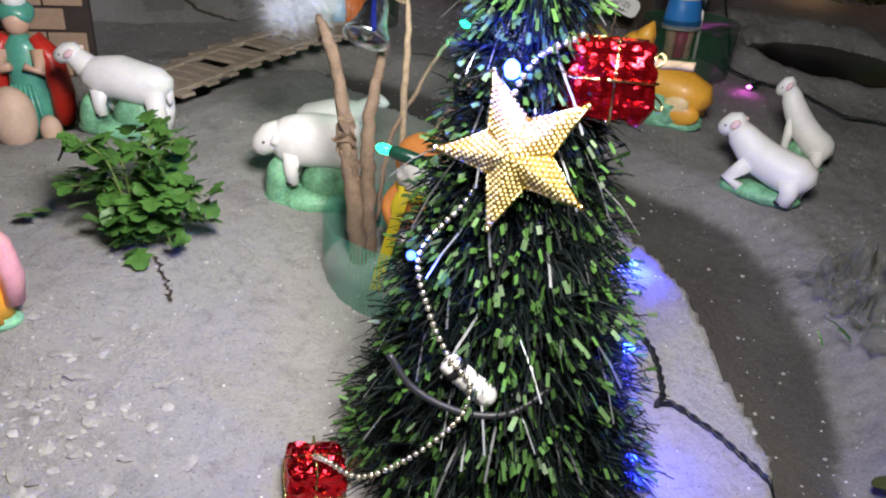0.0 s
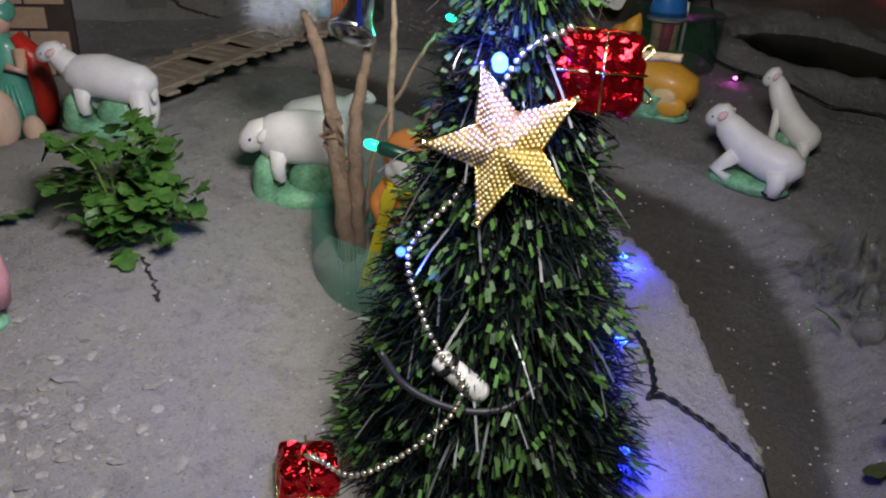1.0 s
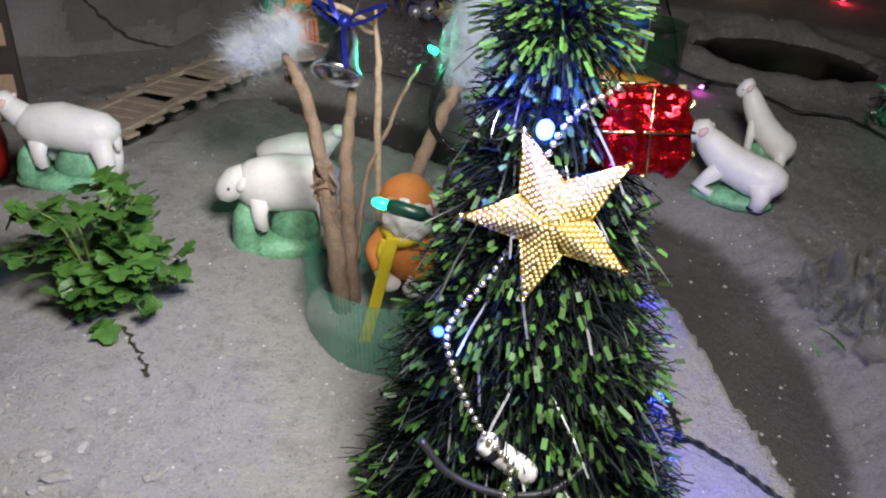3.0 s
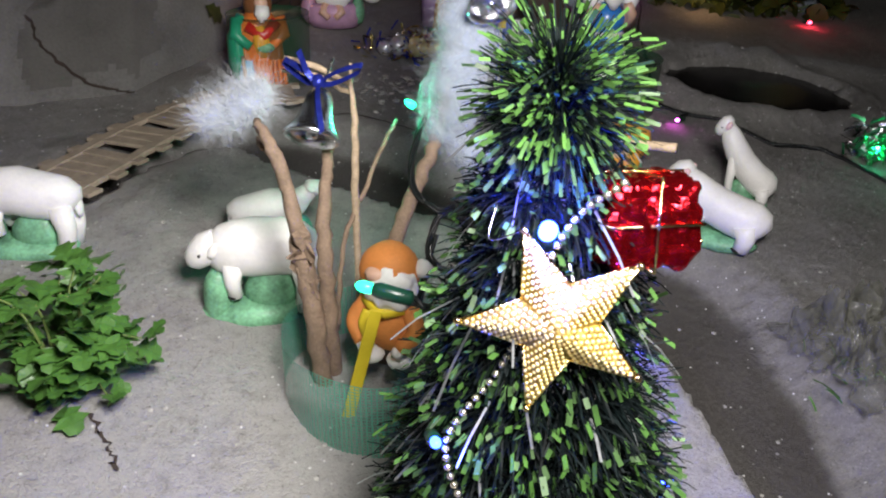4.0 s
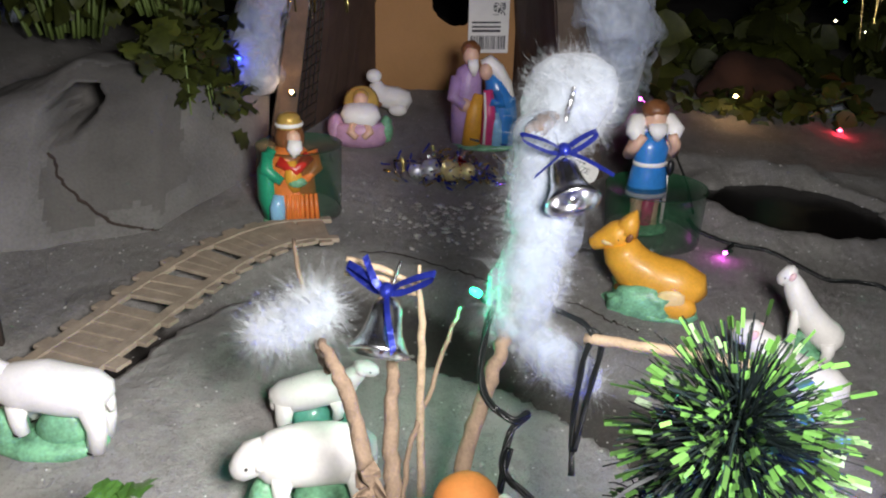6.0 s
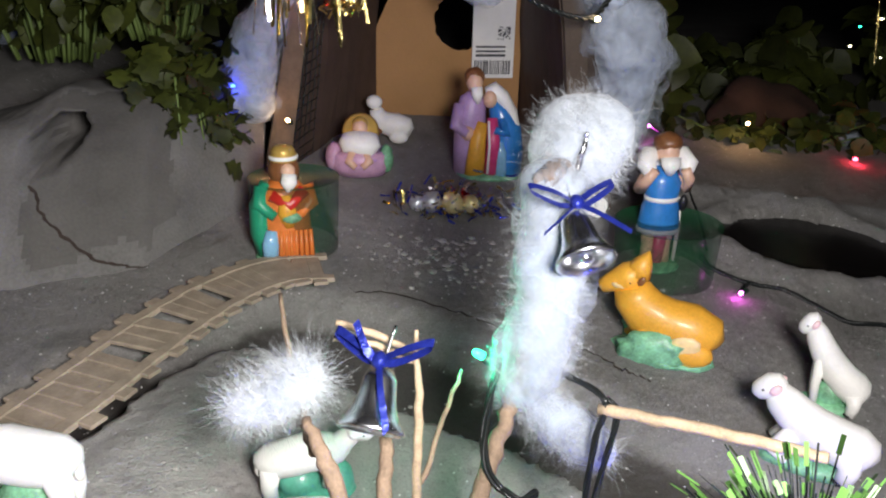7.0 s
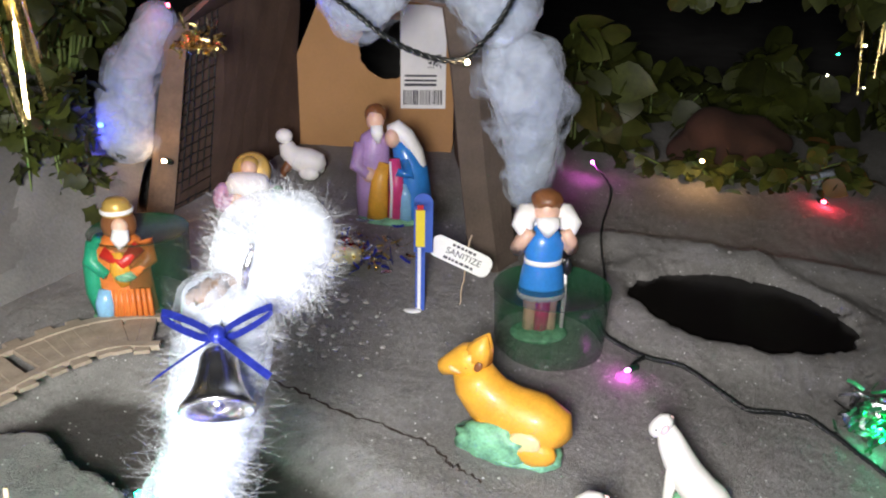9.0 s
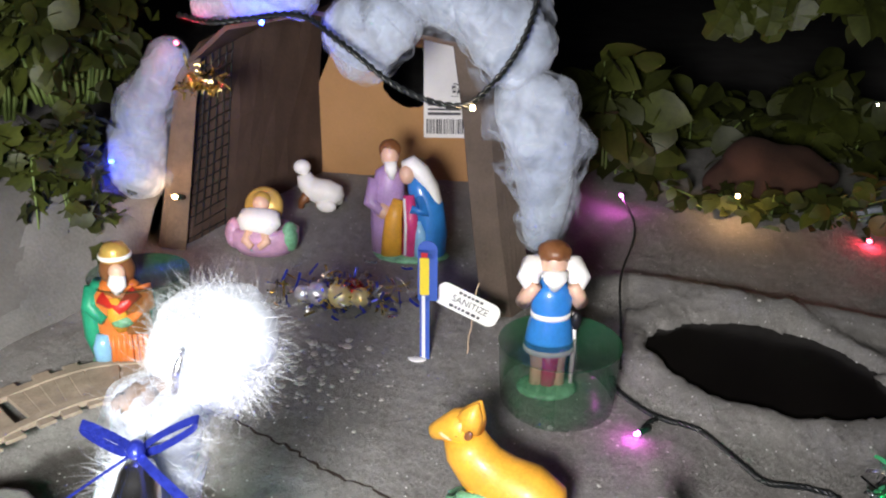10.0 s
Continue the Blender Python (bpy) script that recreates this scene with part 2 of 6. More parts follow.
def loft(bm, pts, radii, seg=10, mi=0, side=(1, 0, 0), rough=0.0):
    """A tube along pts; each radius is one number or (across, other)."""
    pts = [V(p) for p in pts]
    rings, ref = [], V(side)
    for i, p in enumerate(pts):
        d = (pts[min(i + 1, len(pts) - 1)] - pts[max(i - 1, 0)]).normalized()
        u = (ref - d * ref.dot(d))
        u = u.normalized() if u.length > 1e-6 else d.orthogonal().normalized()
        w = d.cross(u)
        ref = u
        a, b = radii[i] if isinstance(radii[i], (tuple, list)) else (radii[i], radii[i])
        ring = []
        for k in range(seg):
            an = math.tau * k / seg
            s = 1 + rough * (random.random() - 0.5)
            ring.append(bm.verts.new(p + u * (a * s * math.cos(an)) + w * (b * s * math.sin(an))))
        rings.append(ring)
    rings_to_faces(bm, rings, mi)
    return bm


def lathe(bm, profile, at=(0, 0, 0), seg=24, mi=0, squash=1.0, m=None):
    """A turned form from (radius, height) pairs."""
    rings = []
    for r, z in profile:
        ring = []
        for k in range(seg):
            an = math.tau * k / seg
            p = V((r * math.cos(an), r * squash * math.sin(an), z))
            ring.append(bm.verts.new((m @ p if m else p) + V(at)))
        rings.append(ring)
    rings_to_faces(bm, rings, mi)
    return bm


def blob(bm, c, r, mi=0, turn=None, sub=2, lump=0.0, freq=60.0):
    """A rounded lump with radii r."""
    m = Matrix.Translation(c) @ (turn.to_4x4() if turn else Matrix.Identity(4)) @ Matrix.Diagonal((*(r if isinstance(r, (tuple, list)) else (r, r, r)), 1))
    out = bmesh.ops.create_icosphere(bm, subdivisions=sub, radius=1, matrix=m)
    for v in out["verts"]:
        if lump:
            v.co += (v.co - V(c)) * lump * noise.noise(v.co * freq + V((3, 7, 1)))
        for f in v.link_faces:
            f.material_index = mi
    return out["verts"]


def slab(bm, m, size, mi=0, bevel=0.0):
    """A box of that size at the pose m, with softened edges."""
    out = bmesh.ops.create_cube(bm, size=1, matrix=m @ Matrix.Diagonal((*size, 1)))
    faces = {f for v in out["verts"] for f in v.link_faces}
    for f in faces:
        f.material_index = mi
    if bevel:
        bmesh.ops.bevel(bm, geom=list({e for v in out["verts"] for e in v.link_edges}), offset=bevel, segments=2, affect="EDGES", profile=0.5)
    return bm


def smooth_line(pts, n=8):
    """A Catmull-Rom line through pts."""
    p = [V(q) for q in pts]
    p = [p[0] * 2 - p[1]] + p + [p[-1] * 2 - p[-2]]
    out = []
    for a, b, c, d in zip(p, p[1:], p[2:], p[3:]):
        for k in range(n):
            t = k / n
            out.append(0.5 * (2 * b + (c - a) * t + (2 * a - 5 * b + 4 * c - d) * t * t + (3 * b - a - 3 * c + d) * t ** 3))
    return out + [p[-2]]


def strip(bm, p, d, n, length, width, mi=0, bend=0.0, segs=2, mi_tip=None, split=0.6):
    """A flat ribbon from p along d, its face towards n, bending down; a tip of another colour is broader."""
    d, n = d.normalized(), n.normalized()
    s = d.cross(n)
    s = s.normalized() if s.length > 1e-6 else d.orthogonal().normalized()
    cuts = [0, split, 1] if segs == 2 else [k / segs for k in range(segs + 1)]
    broad = 3.0 if mi_tip else 1.0
    row = []
    for k, t in enumerate(cuts):
        q = p + d * (length * t) + V((0, 0, -bend * length * t * t))
        w = s * width / 2
        row.append((bm.verts.new(q - w), bm.verts.new(q + w)))
        if mi_tip and k == 1:
            row.append((bm.verts.new(q - w * broad), bm.verts.new(q + w * broad)))
        if mi_tip and k == 2:
            for v, e in zip(row[-1], (-1, 1)):
                v.co = q + w * broad * e
    for k, (a, b) in enumerate(zip(row, row[1:])):
        if mi_tip and k == 1:
            continue
        bm.faces.new((a[0], a[1], b[1], b[0])).material_index = mi_tip if mi_tip and k == len(row) - 2 else mi


# ---- the ground ----
NEAR_EDGE = [(-9, 0.45), (-0.42, 0.60), (-0.306, 0.698), (-0.256, 0.76), (-0.225, 0.812), (-0.18, 0.862), (-0.14, 0.862), (-0.106, 0.826), (-0.05, 0.795), (-0.004, 0.768),
             (0.046, 0.735), (0.098, 0.692), (0.156, 0.617), (0.188, 0.55), (0.196, 0.487), (0.198, 0.436), (0.203, 0.385), (0.197, 0.30), (0.19, -9)]
FAR_EDGE = [(-9, 0.60), (-0.42, 0.70), (-0.33, 0.79), (-0.265, 0.85), (-0.20, 0.90), (-0.15, 0.955), (-0.10, 0.945), (-0.047, 0.93), (0.003, 0.902), (0.06, 0.86), (0.13, 0.80),
            (0.203, 0.752), (0.272, 0.70), (0.298, 0.626), (0.294, 0.52), (0.282, 0.448), (0.252, 0.365), (0.24, -9)]


def slope(x, y):
    return 0.018 + 0.13 * (np.clip(y, -0.3, 1.7) - 0.72) - 0.07 * np.clip(x, -0.9, 0.9)


def below(line, x, y):
    """How far (x, y) lies on the near side of a line, in metres; negative beyond it."""
    best = np.full(np.shape(x), 1e9)
    inside = np.zeros(np.shape(x), bool)
    ring = line + [(line[-1][0] - 0.001, -9.0), (-9.0, -9.0)]
    for (ax, ay), (bx, by) in zip(line, line[1:]):
        dx, dy = bx - ax, by - ay
        t = np.clip(((x - ax) * dx + (y - ay) * dy) / (dx * dx + dy * dy), 0, 1)
        best = np.minimum(best, np.hypot(x - ax - t * dx, y - ay - t * dy))
    for (ax, ay), (bx, by) in zip(ring, ring[1:] + ring[:1]):
        if ay != by:
            cross = ((ay > y) != (by > y)) & (x < (bx - ax) * (y - ay) / (by - ay) + ax)
            inside ^= cross
    return np.where(inside, best, -best)


def step(v, a, b):
    t = np.clip((v - a) / (b - a), 0, 1)
    return t * t * (3 - 2 * t)


def waves(x, y, seed, *scales):
    """A cheap uneven relief from crossed sines."""
    rng = np.random.RandomState(seed)
    out = np.zeros(np.shape(x))
    for s in scales:
        for _ in range(5):
            an, ph = rng.uniform(0, math.tau, 2)
            f = s * rng.uniform(0.7, 1.4)
            out += np.sin((x * math.cos(an) + y * math.sin(an)) * f + ph) / 5
    return out


PIT_AT, PIT_R = (0.528, 1.105), (0.132, 0.086)


def pit_ring(x, y):
    dx, dy = x - PIT_AT[0], y - PIT_AT[1]
    c, s = math.cos(-0.22), math.sin(-0.22)
    return np.hypot((dx * c + dy * s) / PIT_R[0], (-dx * s + dy * c) / PIT_R[1]) + 0.055 * waves(x, y, 11, 55, 110) + 0.040 * waves(x, y, 17, 230, 420)


def ground(x, y):
    """The height, the paleness, and the damp with the painted pit shade, of the ground."""
    x, y = np.asarray(x, float), np.asarray(y, float)
    jag = 0.0035 * waves(x, y, 3, 60, 170, 420)
    near, far = below(NEAR_EDGE, x, y) + jag, below(FAR_EDGE, x, y) + jag
    z = slope(x, y) + 0.0022 * waves(x, y, 5, 25, 60) + 0.0007 * waves(x, y, 6, 150, 330)
    bank = step(near, -0.005, 0.002)
    trough = step(far, -0.045, 0.012) * (1 - bank)
    z += 0.014 * bank - 0.030 * trough + 0.012 * step(near, 0.0, 0.05) * step(-x, 0.05, 0.25)
    # hill on the far left with its hollow
    hill = step(-x - 0.37, 0.0, 0.16) * step(y, 0.80, 1.12)
    z += 0.05 * hill + 0.022 * np.exp(-(((x + 0.205) / 0.04) ** 2 + ((y - 1.22) / 0.06) ** 2))
    hollow = np.exp(-(((x + 0.30) / 0.06) ** 2 + ((y - 1.16) / 0.09) ** 2) * 1.2)
    z -= 0.02 * hollow
    r = pit_ring(x, y)
    z += (0.017 + 0.003 * waves(x, y, 13, 30, 90)) * np.exp(-((np.maximum(r, 1.0) - 1.10) / 0.26) ** 2) * step(r, 0.9, 1.02) - 0.075 * (1 - step(r, 0.80, 1.0))
    # ridge behind the pit
    z += 0.02 * np.exp(-((y - 1.235 + 0.20 * (x - 0.5)) / 0.03) ** 2) * step(x, 0.33, 0.42)
    # pale bank; the strip past the far edge is bulb light painted in
    pale = np.clip(bank * (0.72 + 0.25 * waves(x, y, 8, 18)) + 0.22 * step(far, -0.06, -0.02) * (1 - bank) * (1 - step(far, -0.012, 0.006)), 0, 1)
    # last term here: shade inside the pit put into the sand colour
    damp_shade = np.clip(step(far, -0.006, 0.004) * (1 - bank) * (0.80 + 0.15 * waves(x, y, 9, 40)) + 0.95 * (1 - step(r, 0.86, 0.99)), 0, 1)
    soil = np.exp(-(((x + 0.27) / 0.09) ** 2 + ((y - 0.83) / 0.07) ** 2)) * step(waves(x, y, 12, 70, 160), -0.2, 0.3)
    return z, pale, np.clip(damp_shade + 0.6 * soil * (1 - bank), 0, 1)


def gz(x, y):
    return float(ground(x, y)[0])


def far_spread(a, b, stepsize):
    fine = np.arange(a, b + 1e-6, stepsize)
    tail = np.array([0.02, 0.06, 0.14, 0.3, 0.7, 1.6, 4, 10, 30])
    return np.concatenate([(a - tail)[::-1], fine, b + tail])


xs, ys = far_spread(-0.56, 0.80, 0.0045), far_spread(0.22, 1.62, 0.0045)
gx, gy = np.meshgrid(xs, ys)
hz, pale, damp_shade = ground(gx, gy)
me = bpy.data.meshes.new("ground")
nx, ny = len(xs), len(ys)
idx = np.arange(nx * ny).reshape(ny, nx)
quads = np.stack([idx[:-1, :-1], idx[:-1, 1:], idx[1:, 1:], idx[1:, :-1]], -1).reshape(-1, 4)
me.from_pydata(np.stack([gx, gy, hz], -1).reshape(-1, 3).tolist(), [], quads.tolist())
for nm, data in (("pale", pale), ("damp_shade", damp_shade)):
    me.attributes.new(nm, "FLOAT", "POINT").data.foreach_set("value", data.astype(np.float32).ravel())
me.materials.append(SAND)
me.shade_smooth()
tagged(new("ground", me), "grey sand floor of the crib with a damp brown stream bed", "ground", kind="structure")


def crack(points, width=0.0016):
    """A thin dark crack in the dried sand, laid as a sunk ribbon."""
    bm = bmesh.new()
    line = smooth_line([(x, y, 0) for x, y in points], 10)
    prev = None
    for i, p in enumerate(line):
        d = (line[min(i + 1, len(line) - 1)] - line[max(i - 1, 0)]).normalized()
        s = V((-d.y, d.x, 0)) * width * (0.4 + 0.8 * random.random())
        q = p + V((random.gauss(0, 0.0012), random.gauss(0, 0.0012), 0))
        q.z = gz(q.x, q.y) + 0.0012
        row = (bm.verts.new(q - s), bm.verts.new(q + s))
        if prev:
            bm.faces.new((prev[0], prev[1], row[1], row[0]))
        prev = row
    return solo("ground_crack", bm, JOINT, (0, 0, 0), "thin dark crack across the dried grey sand", "crack", kind="structure")


crack([(-0.06, 0.975), (-0.029, 0.975), (0.019, 0.955), (0.051, 0.938), (0.087, 0.915), (0.137, 0.893), (0.166, 0.878), (0.184, 0.854), (0.206, 0.836)])
crack([(-0.20, 0.49), (-0.185, 0.465), (-0.178, 0.448)], 0.0014)

# grit and broken lumps lying on the bank
bm = bmesh.new()
for k in range(170):
    x, y = random.gauss(-0.205, 0.032), random.gauss(0.345, 0.034)
    r = abs(random.gauss(0.0012, 0.0020)) + 0.0008
    blob(bm, (x, y, gz(x, y) + r * 0.05), (r, r * random.uniform(0.5, 1.0), r * 0.22), 0, Euler((random.gauss(0, 0.15), random.gauss(0, 0.15), random.random() * 6)).to_matrix(), 1, 0.6, 300)
for k in range(700):
    x, y = random.uniform(-0.42, 0.62), random.uniform(0.30, 1.35)
    r = abs(random.gauss(0.0008, 0.0005)) + 0.0005
    blob(bm, (x, y, gz(x, y)), (r, r, r * 0.7), 0, None, 1)
for k in range(120):
    x, y = random.gauss(0.04, 0.035), random.gauss(1.05, 0.03)
    r = abs(random.gauss(0.002, 0.001)) + 0.001
    blob(bm, (x, y, gz(x, y)), (r, r, r * 0.5), 0, None, 1, 0.4, 300)
solo("gravel", bm, STONE, (0, 0, 0), "scattered pale grit and crumbled sand lumps on the ground", "gravel", kind="stuff", smooth=False)

# ---- painted clay figures ----


def sheep_head(bm, at, s, pitch, ears):
    """A blunt sheep's head: skull, muzzle, ears laid flat, eyes and nostrils; it looks along +x."""
    m = Matrix.Translation(at) @ Euler((0, math.radians(pitch), 0)).to_matrix().to_4x4()
    loft(bm, [m @ V((x * s, 0, z * s)) for x, z in ((-0.011, 0.001), (-0.007, 0.002), (0.0, 0.002), (0.007, 0.0), (0.0125, -0.002), (0.0155, -0.003))],
         [(r * s, q * s) for r, q in ((0.004, 0.004), (0.0090, 0.0095), (0.0105, 0.0108), (0.0088, 0.0092), (0.0066, 0.0070), (0.0025, 0.0028))], 16, 0, (0, 1, 0))
    for e in (-1, 1):
        turn = Euler((0.3 * e, math.radians(pitch) + 0.5, 0.25 * e)).to_matrix()
        blob(bm, m @ V((-0.005 * s, e * 0.0098 * s, 0.002 * s)), (0.0058 * s, 0.0020 * s, 0.0036 * s), ears, turn, 2)
        blob(bm, m @ V((0.0045 * s, e * 0.0088 * s, 0.0028 * s)), (0.0017 * s, 0.0009 * s, 0.0012 * s), 3, turn, 1)
        blob(bm, m @ V((0.0148 * s, e * 0.0022 * s, -0.002 * s)), 0.0007 * s, 3, None, 1)


def sheep_leg(bm, s, x, y, top, foot, thick, bend=0.0):
    """A stout moulded leg with a black hoof."""
    loft(bm, [(x * s, y * s, top * s), ((x + bend) * s, y * s, (top * 0.45 + foot * 0.55) * s), (x * s, y * s * 1.05, foot * s)], [(thick * 1.35 * s, thick * 1.1 * s), (thick * s, thick * 0.9 * s), (thick * 0.86 * s, thick * 0.82 * s)], 12, 0)
    blob(bm, ((x + 0.001) * s, y * s * 1.05, (foot + 0.0010) * s), (thick * 0.92 * s, thick * 0.86 * s, 0.0028 * s), 3, None, 2)


def sheep(at, turn, s, label, raised=True, base=MOSS, ear=WHITE, tall=1.0):
    """A moulded clay sheep astride a painted mound, its head towards +x before the turn."""
    bm = bmesh.new()
    lift = 0.004 if raised else 0.0
    loft(bm, [(x * s, 0, z * s) for x, z in ((-0.046, 0.049), (-0.043, 0.051), (-0.034, 0.054), (-0.018, 0.057), (0.000, 0.058 + lift), (0.014, 0.058 + lift), (0.026, 0.059 + 1.6 * lift), (0.034, 0.060 + 2.2 * lift))],
         [(a * s, b * s) for a, b in ((0.005, 0.007), (0.0120, 0.0155), (0.0170, 0.0218), (0.0185, 0.0232), (0.0185, 0.0240), (0.0175, 0.0225), (0.0148, 0.0185), (0.0085, 0.0115))], 20, 0, (0, 1, 0))
    if raised:
        loft(bm, [(0.018 * s, 0, 0.060 * s), (0.030 * s, 0, 0.071 * s), (0.040 * s, 0, 0.081 * s), (0.044 * s, 0, 0.085 * s)], [(0.0130 * s, 0.016 * s), (0.0110 * s, 0.0135 * s), (0.0092 * s, 0.0105 * s), (0.006 * s, 0.007 * s)], 14, 0, (0, 1, 0))
        sheep_head(bm, (0.045 * s, 0, 0.083 * s), s, 16, 2)
    else:
        sheep_head(bm, (0.033 * s, 0, 0.058 * s), s * 1.2, 24, 2)
    for e in (-1, 1):
        sheep_leg(bm, s, -0.034, e * 0.0095, 0.052, 0.003, 0.0078, -0.003)
        sheep_leg(bm, s, 0.016, e * 0.0105, 0.050, 0.022, 0.0062, 0.002)
    blob(bm, (-0.046 * s, 0, 0.046 * s), (0.0035 * s, 0.0045 * s, 0.011 * s), 0, None, 2)
    # the mound: a low foot, a tall fore lump below the chin and a lump below the belly
    blob(bm, (0.002 * s, 0, 0.004 * s), (0.041 * s, 0.0225 * s, 0.0135 * s), 1, None, 3, 0.12, 60)
    blob(bm, (0.029 * s, 0, 0.018 * s), (0.0125 * s, 0.0150 * s, 0.026 * s), 1, None, 3, 0.14, 70)
    blob(bm, (-0.010 * s, 0, 0.020 * s), (0.0205 * s, 0.0145 * s, 0.0225 * s), 1, None, 3, 0.14, 70)
    for v in bm.verts:
        v.co.z *= tall
    return solo("sheep_figure", bm, [WHITE, base, ear, BLACKP], (*at, gz(*at) - 0.002), label, "sheep figure", "flock of sheep", turn)


def sloping_sheep(at, turn, s, label, rise=1.0, long=1.0):
    """A clay sheep whose back slopes from a lifted head to a broad rump."""
    bm = bmesh.new()
    loft(bm, [(x * s, 0, z * s) for x, z in ((-0.046, 0.020), (-0.042, 0.023), (-0.032, 0.026), (-0.016, 0.027 + 0.006 * rise), (0.002, 0.029 + 0.016 * rise), (0.017, 0.034 + 0.026 * rise), (0.027, 0.040 + 0.033 * rise), (0.033, 0.046 + 0.036 * rise))],
         [(a * s, b * s) for a, b in ((0.005, 0.006), (0.0135, 0.0145), (0.0185, 0.0195), (0.0185, 0.0190), (0.0170, 0.0182), (0.0150, 0.0165), (0.0128, 0.0142), (0.0090, 0.0100))], 20, 0, (0, 1, 0))
    sheep_head(bm, (0.036 * s, 0, (0.046 + 0.037 * rise) * s), s * 1.02, 22, 2)
    for e in (-1, 1):
        sheep_leg(bm, s, -0.028, e * 0.012, 0.026, 0.002, 0.0085, -0.003)
        if rise > 0.6:
            sheep_leg(bm, s, 0.017, e * 0.008, 0.030 + 0.024 * rise, 0.003, 0.0060, 0.002)
        else:
            loft(bm, [(0.012 * s, e * 0.010 * s, 0.030 * s), (0.028 * s, e * 0.012 * s, 0.012 * s), (0.014 * s, e * 0.013 * s, 0.006 * s)], [0.0085 * s, 0.0065 * s, 0.005 * s], 10, 0)
    blob(bm, (0.001 * s, 0, 0.002 * s), (0.040 * s, 0.019 * s, 0.009 * s), 1, None, 3, 0.15, 80)
    if rise > 0.6:
        blob(bm, (-0.002 * s, 0, 0.014 * s), (0.020 * s, 0.012 * s, 0.020 * s), 1, None, 3, 0.15, 80)
    for v in bm.verts:
        v.co.x *= long
    return solo("sheep_figure", bm, [WHITE, MOSS, EARPINK, BLACKP], (*at, gz(*at) - 0.001), label, "sheep figure", "flock of sheep", turn)


sheep((-0.281, 0.664), 174, 0.93, "white glazed clay sheep with pink ear, standing by a leafy sprig", ear=EARPINK, tall=0.84)
sheep((-0.108, 0.602), 184, 0.93, "white clay sheep with lowered head standing over a green mound", False)
sheep((-0.100, 0.688), 4, 0.74, "small white clay sheep standing behind a larger one", True, TEAL, tall=0.78)
sloping_sheep((0.304, 0.732), 140, 1.02, "white clay sheep lying down beside the stream", 0.35)
sloping_sheep((0.366, 0.808), 150, 0.86, "white clay sheep sitting upright with a green patch beneath", 1.25, 0.80)


def calf(at, turn, s):
    bm = bmesh.new()
    loft(bm, [(-0.058 * s, 0, 0.022 * s), (-0.052 * s, 0, 0.028 * s), (-0.032 * s, 0, 0.034 * s), (-0.008 * s, 0, 0.036 * s), (0.014 * s, 0, 0.046 * s), (0.026 * s, 0, 0.060 * s), (0.031 * s, 0, 0.072 * s)],
         [(0.010 * s, 0.010 * s), (0.021 * s, 0.022 * s), (0.026 * s, 0.027 * s), (0.024 * s, 0.027 * s), (0.021 * s, 0.025 * s), (0.021 * s, 0.022 * s), (0.018 * s, 0.018 * s)], 18, 0, (0, 1, 0))
    loft(bm, [(0.020 * s, 0, 0.083 * s), (0.026 * s, 0, 0.083 * s), (0.036 * s, 0, 0.080 * s), (0.052 * s, 0, 0.071 * s), (0.060 * s, 0, 0.066 * s), (0.062 * s, 0, 0.065 * s)],
         [0.007 * s, 0.0155 * s, 0.0155 * s, 0.010 * s, 0.0075 * s, 0.003 * s], 16, 0, (0, 1, 0))
    for e in (-1, 1):
        loft(bm, [(0.026 * s, e * 0.003 * s, 0.086 * s), (0.021 * s, e * 0.003 * s, 0.098 * s), (0.017 * s, e * 0.003 * s, 0.109 * s)], [(0.0115 * s, 0.0140 * s), (0.0070 * s, 0.0090 * s), 0.0012 * s], 12, 0, (0, 1, 0))
        blob(bm, (0.020 * s, e * 0.0138 * s, 0.0830 * s), (0.0036 * s, 0.0016 * s, 0.0056 * s), 2, Euler((0, -0.5, 0)).to_matrix(), 2)
        blob(bm, (-0.030 * s, e * 0.0245 * s, 0.026 * s), (0.014 * s, 0.0035 * s, 0.012 * s), 5, sub=2, lump=0.2, freq=90)
        blob(bm, (0.040 * s, e * 0.0105 * s, 0.0745 * s), (0.010 * s, 0.0032 * s, 0.0040 * s), 5, sub=2)
        blob(bm, (0.031 * s, e * 0.0142 * s, 0.080 * s), (0.0024 * s, 0.0014 * s, 0.0014 * s), 3, sub=1)
        blob(bm, (0.027 * s, e * 0.0145 * s, 0.070 * s), (0.005 * s, 0.0018 * s, 0.003 * s), 4, sub=2)
        blob(bm, (-0.034 * s, e * 0.018 * s, 0.016 * s), (0.024 * s, 0.010 * s, 0.015 * s), 0)
        loft(bm, [(0.008 * s, e * 0.014 * s, 0.028 * s), (0.028 * s, e * 0.016 * s, 0.012 * s), (0.012 * s, e * 0.018 * s, 0.008 * s)], [0.010 * s, 0.007 * s, 0.005 * s], 8, 0)
        blob(bm, (0.002 * s, e * 0.0215 * s, 0.014 * s), (0.036 * s, 0.010 * s, 0.022 * s), 1, sub=3, lump=0.35, freq=110)
    blob(bm, (0.061 * s, 0, 0.066 * s), 0.0028 * s, 3, sub=1)
    blob(bm, (-0.006 * s, 0, 0.002), (0.056 * s, 0.029 * s, 0.012 * s), 1, sub=3, lump=0.2, freq=80)
    return solo("calf_figure", bm, [OCHRE, MOSS, BROWN, BLACKP, PINKISH, CREAM], (*at, gz(*at) - 0.001), "ochre yellow clay calf lying on a painted green base", "calf figure", "", turn)


calf((0.228, 0.884), 152, 0.95)


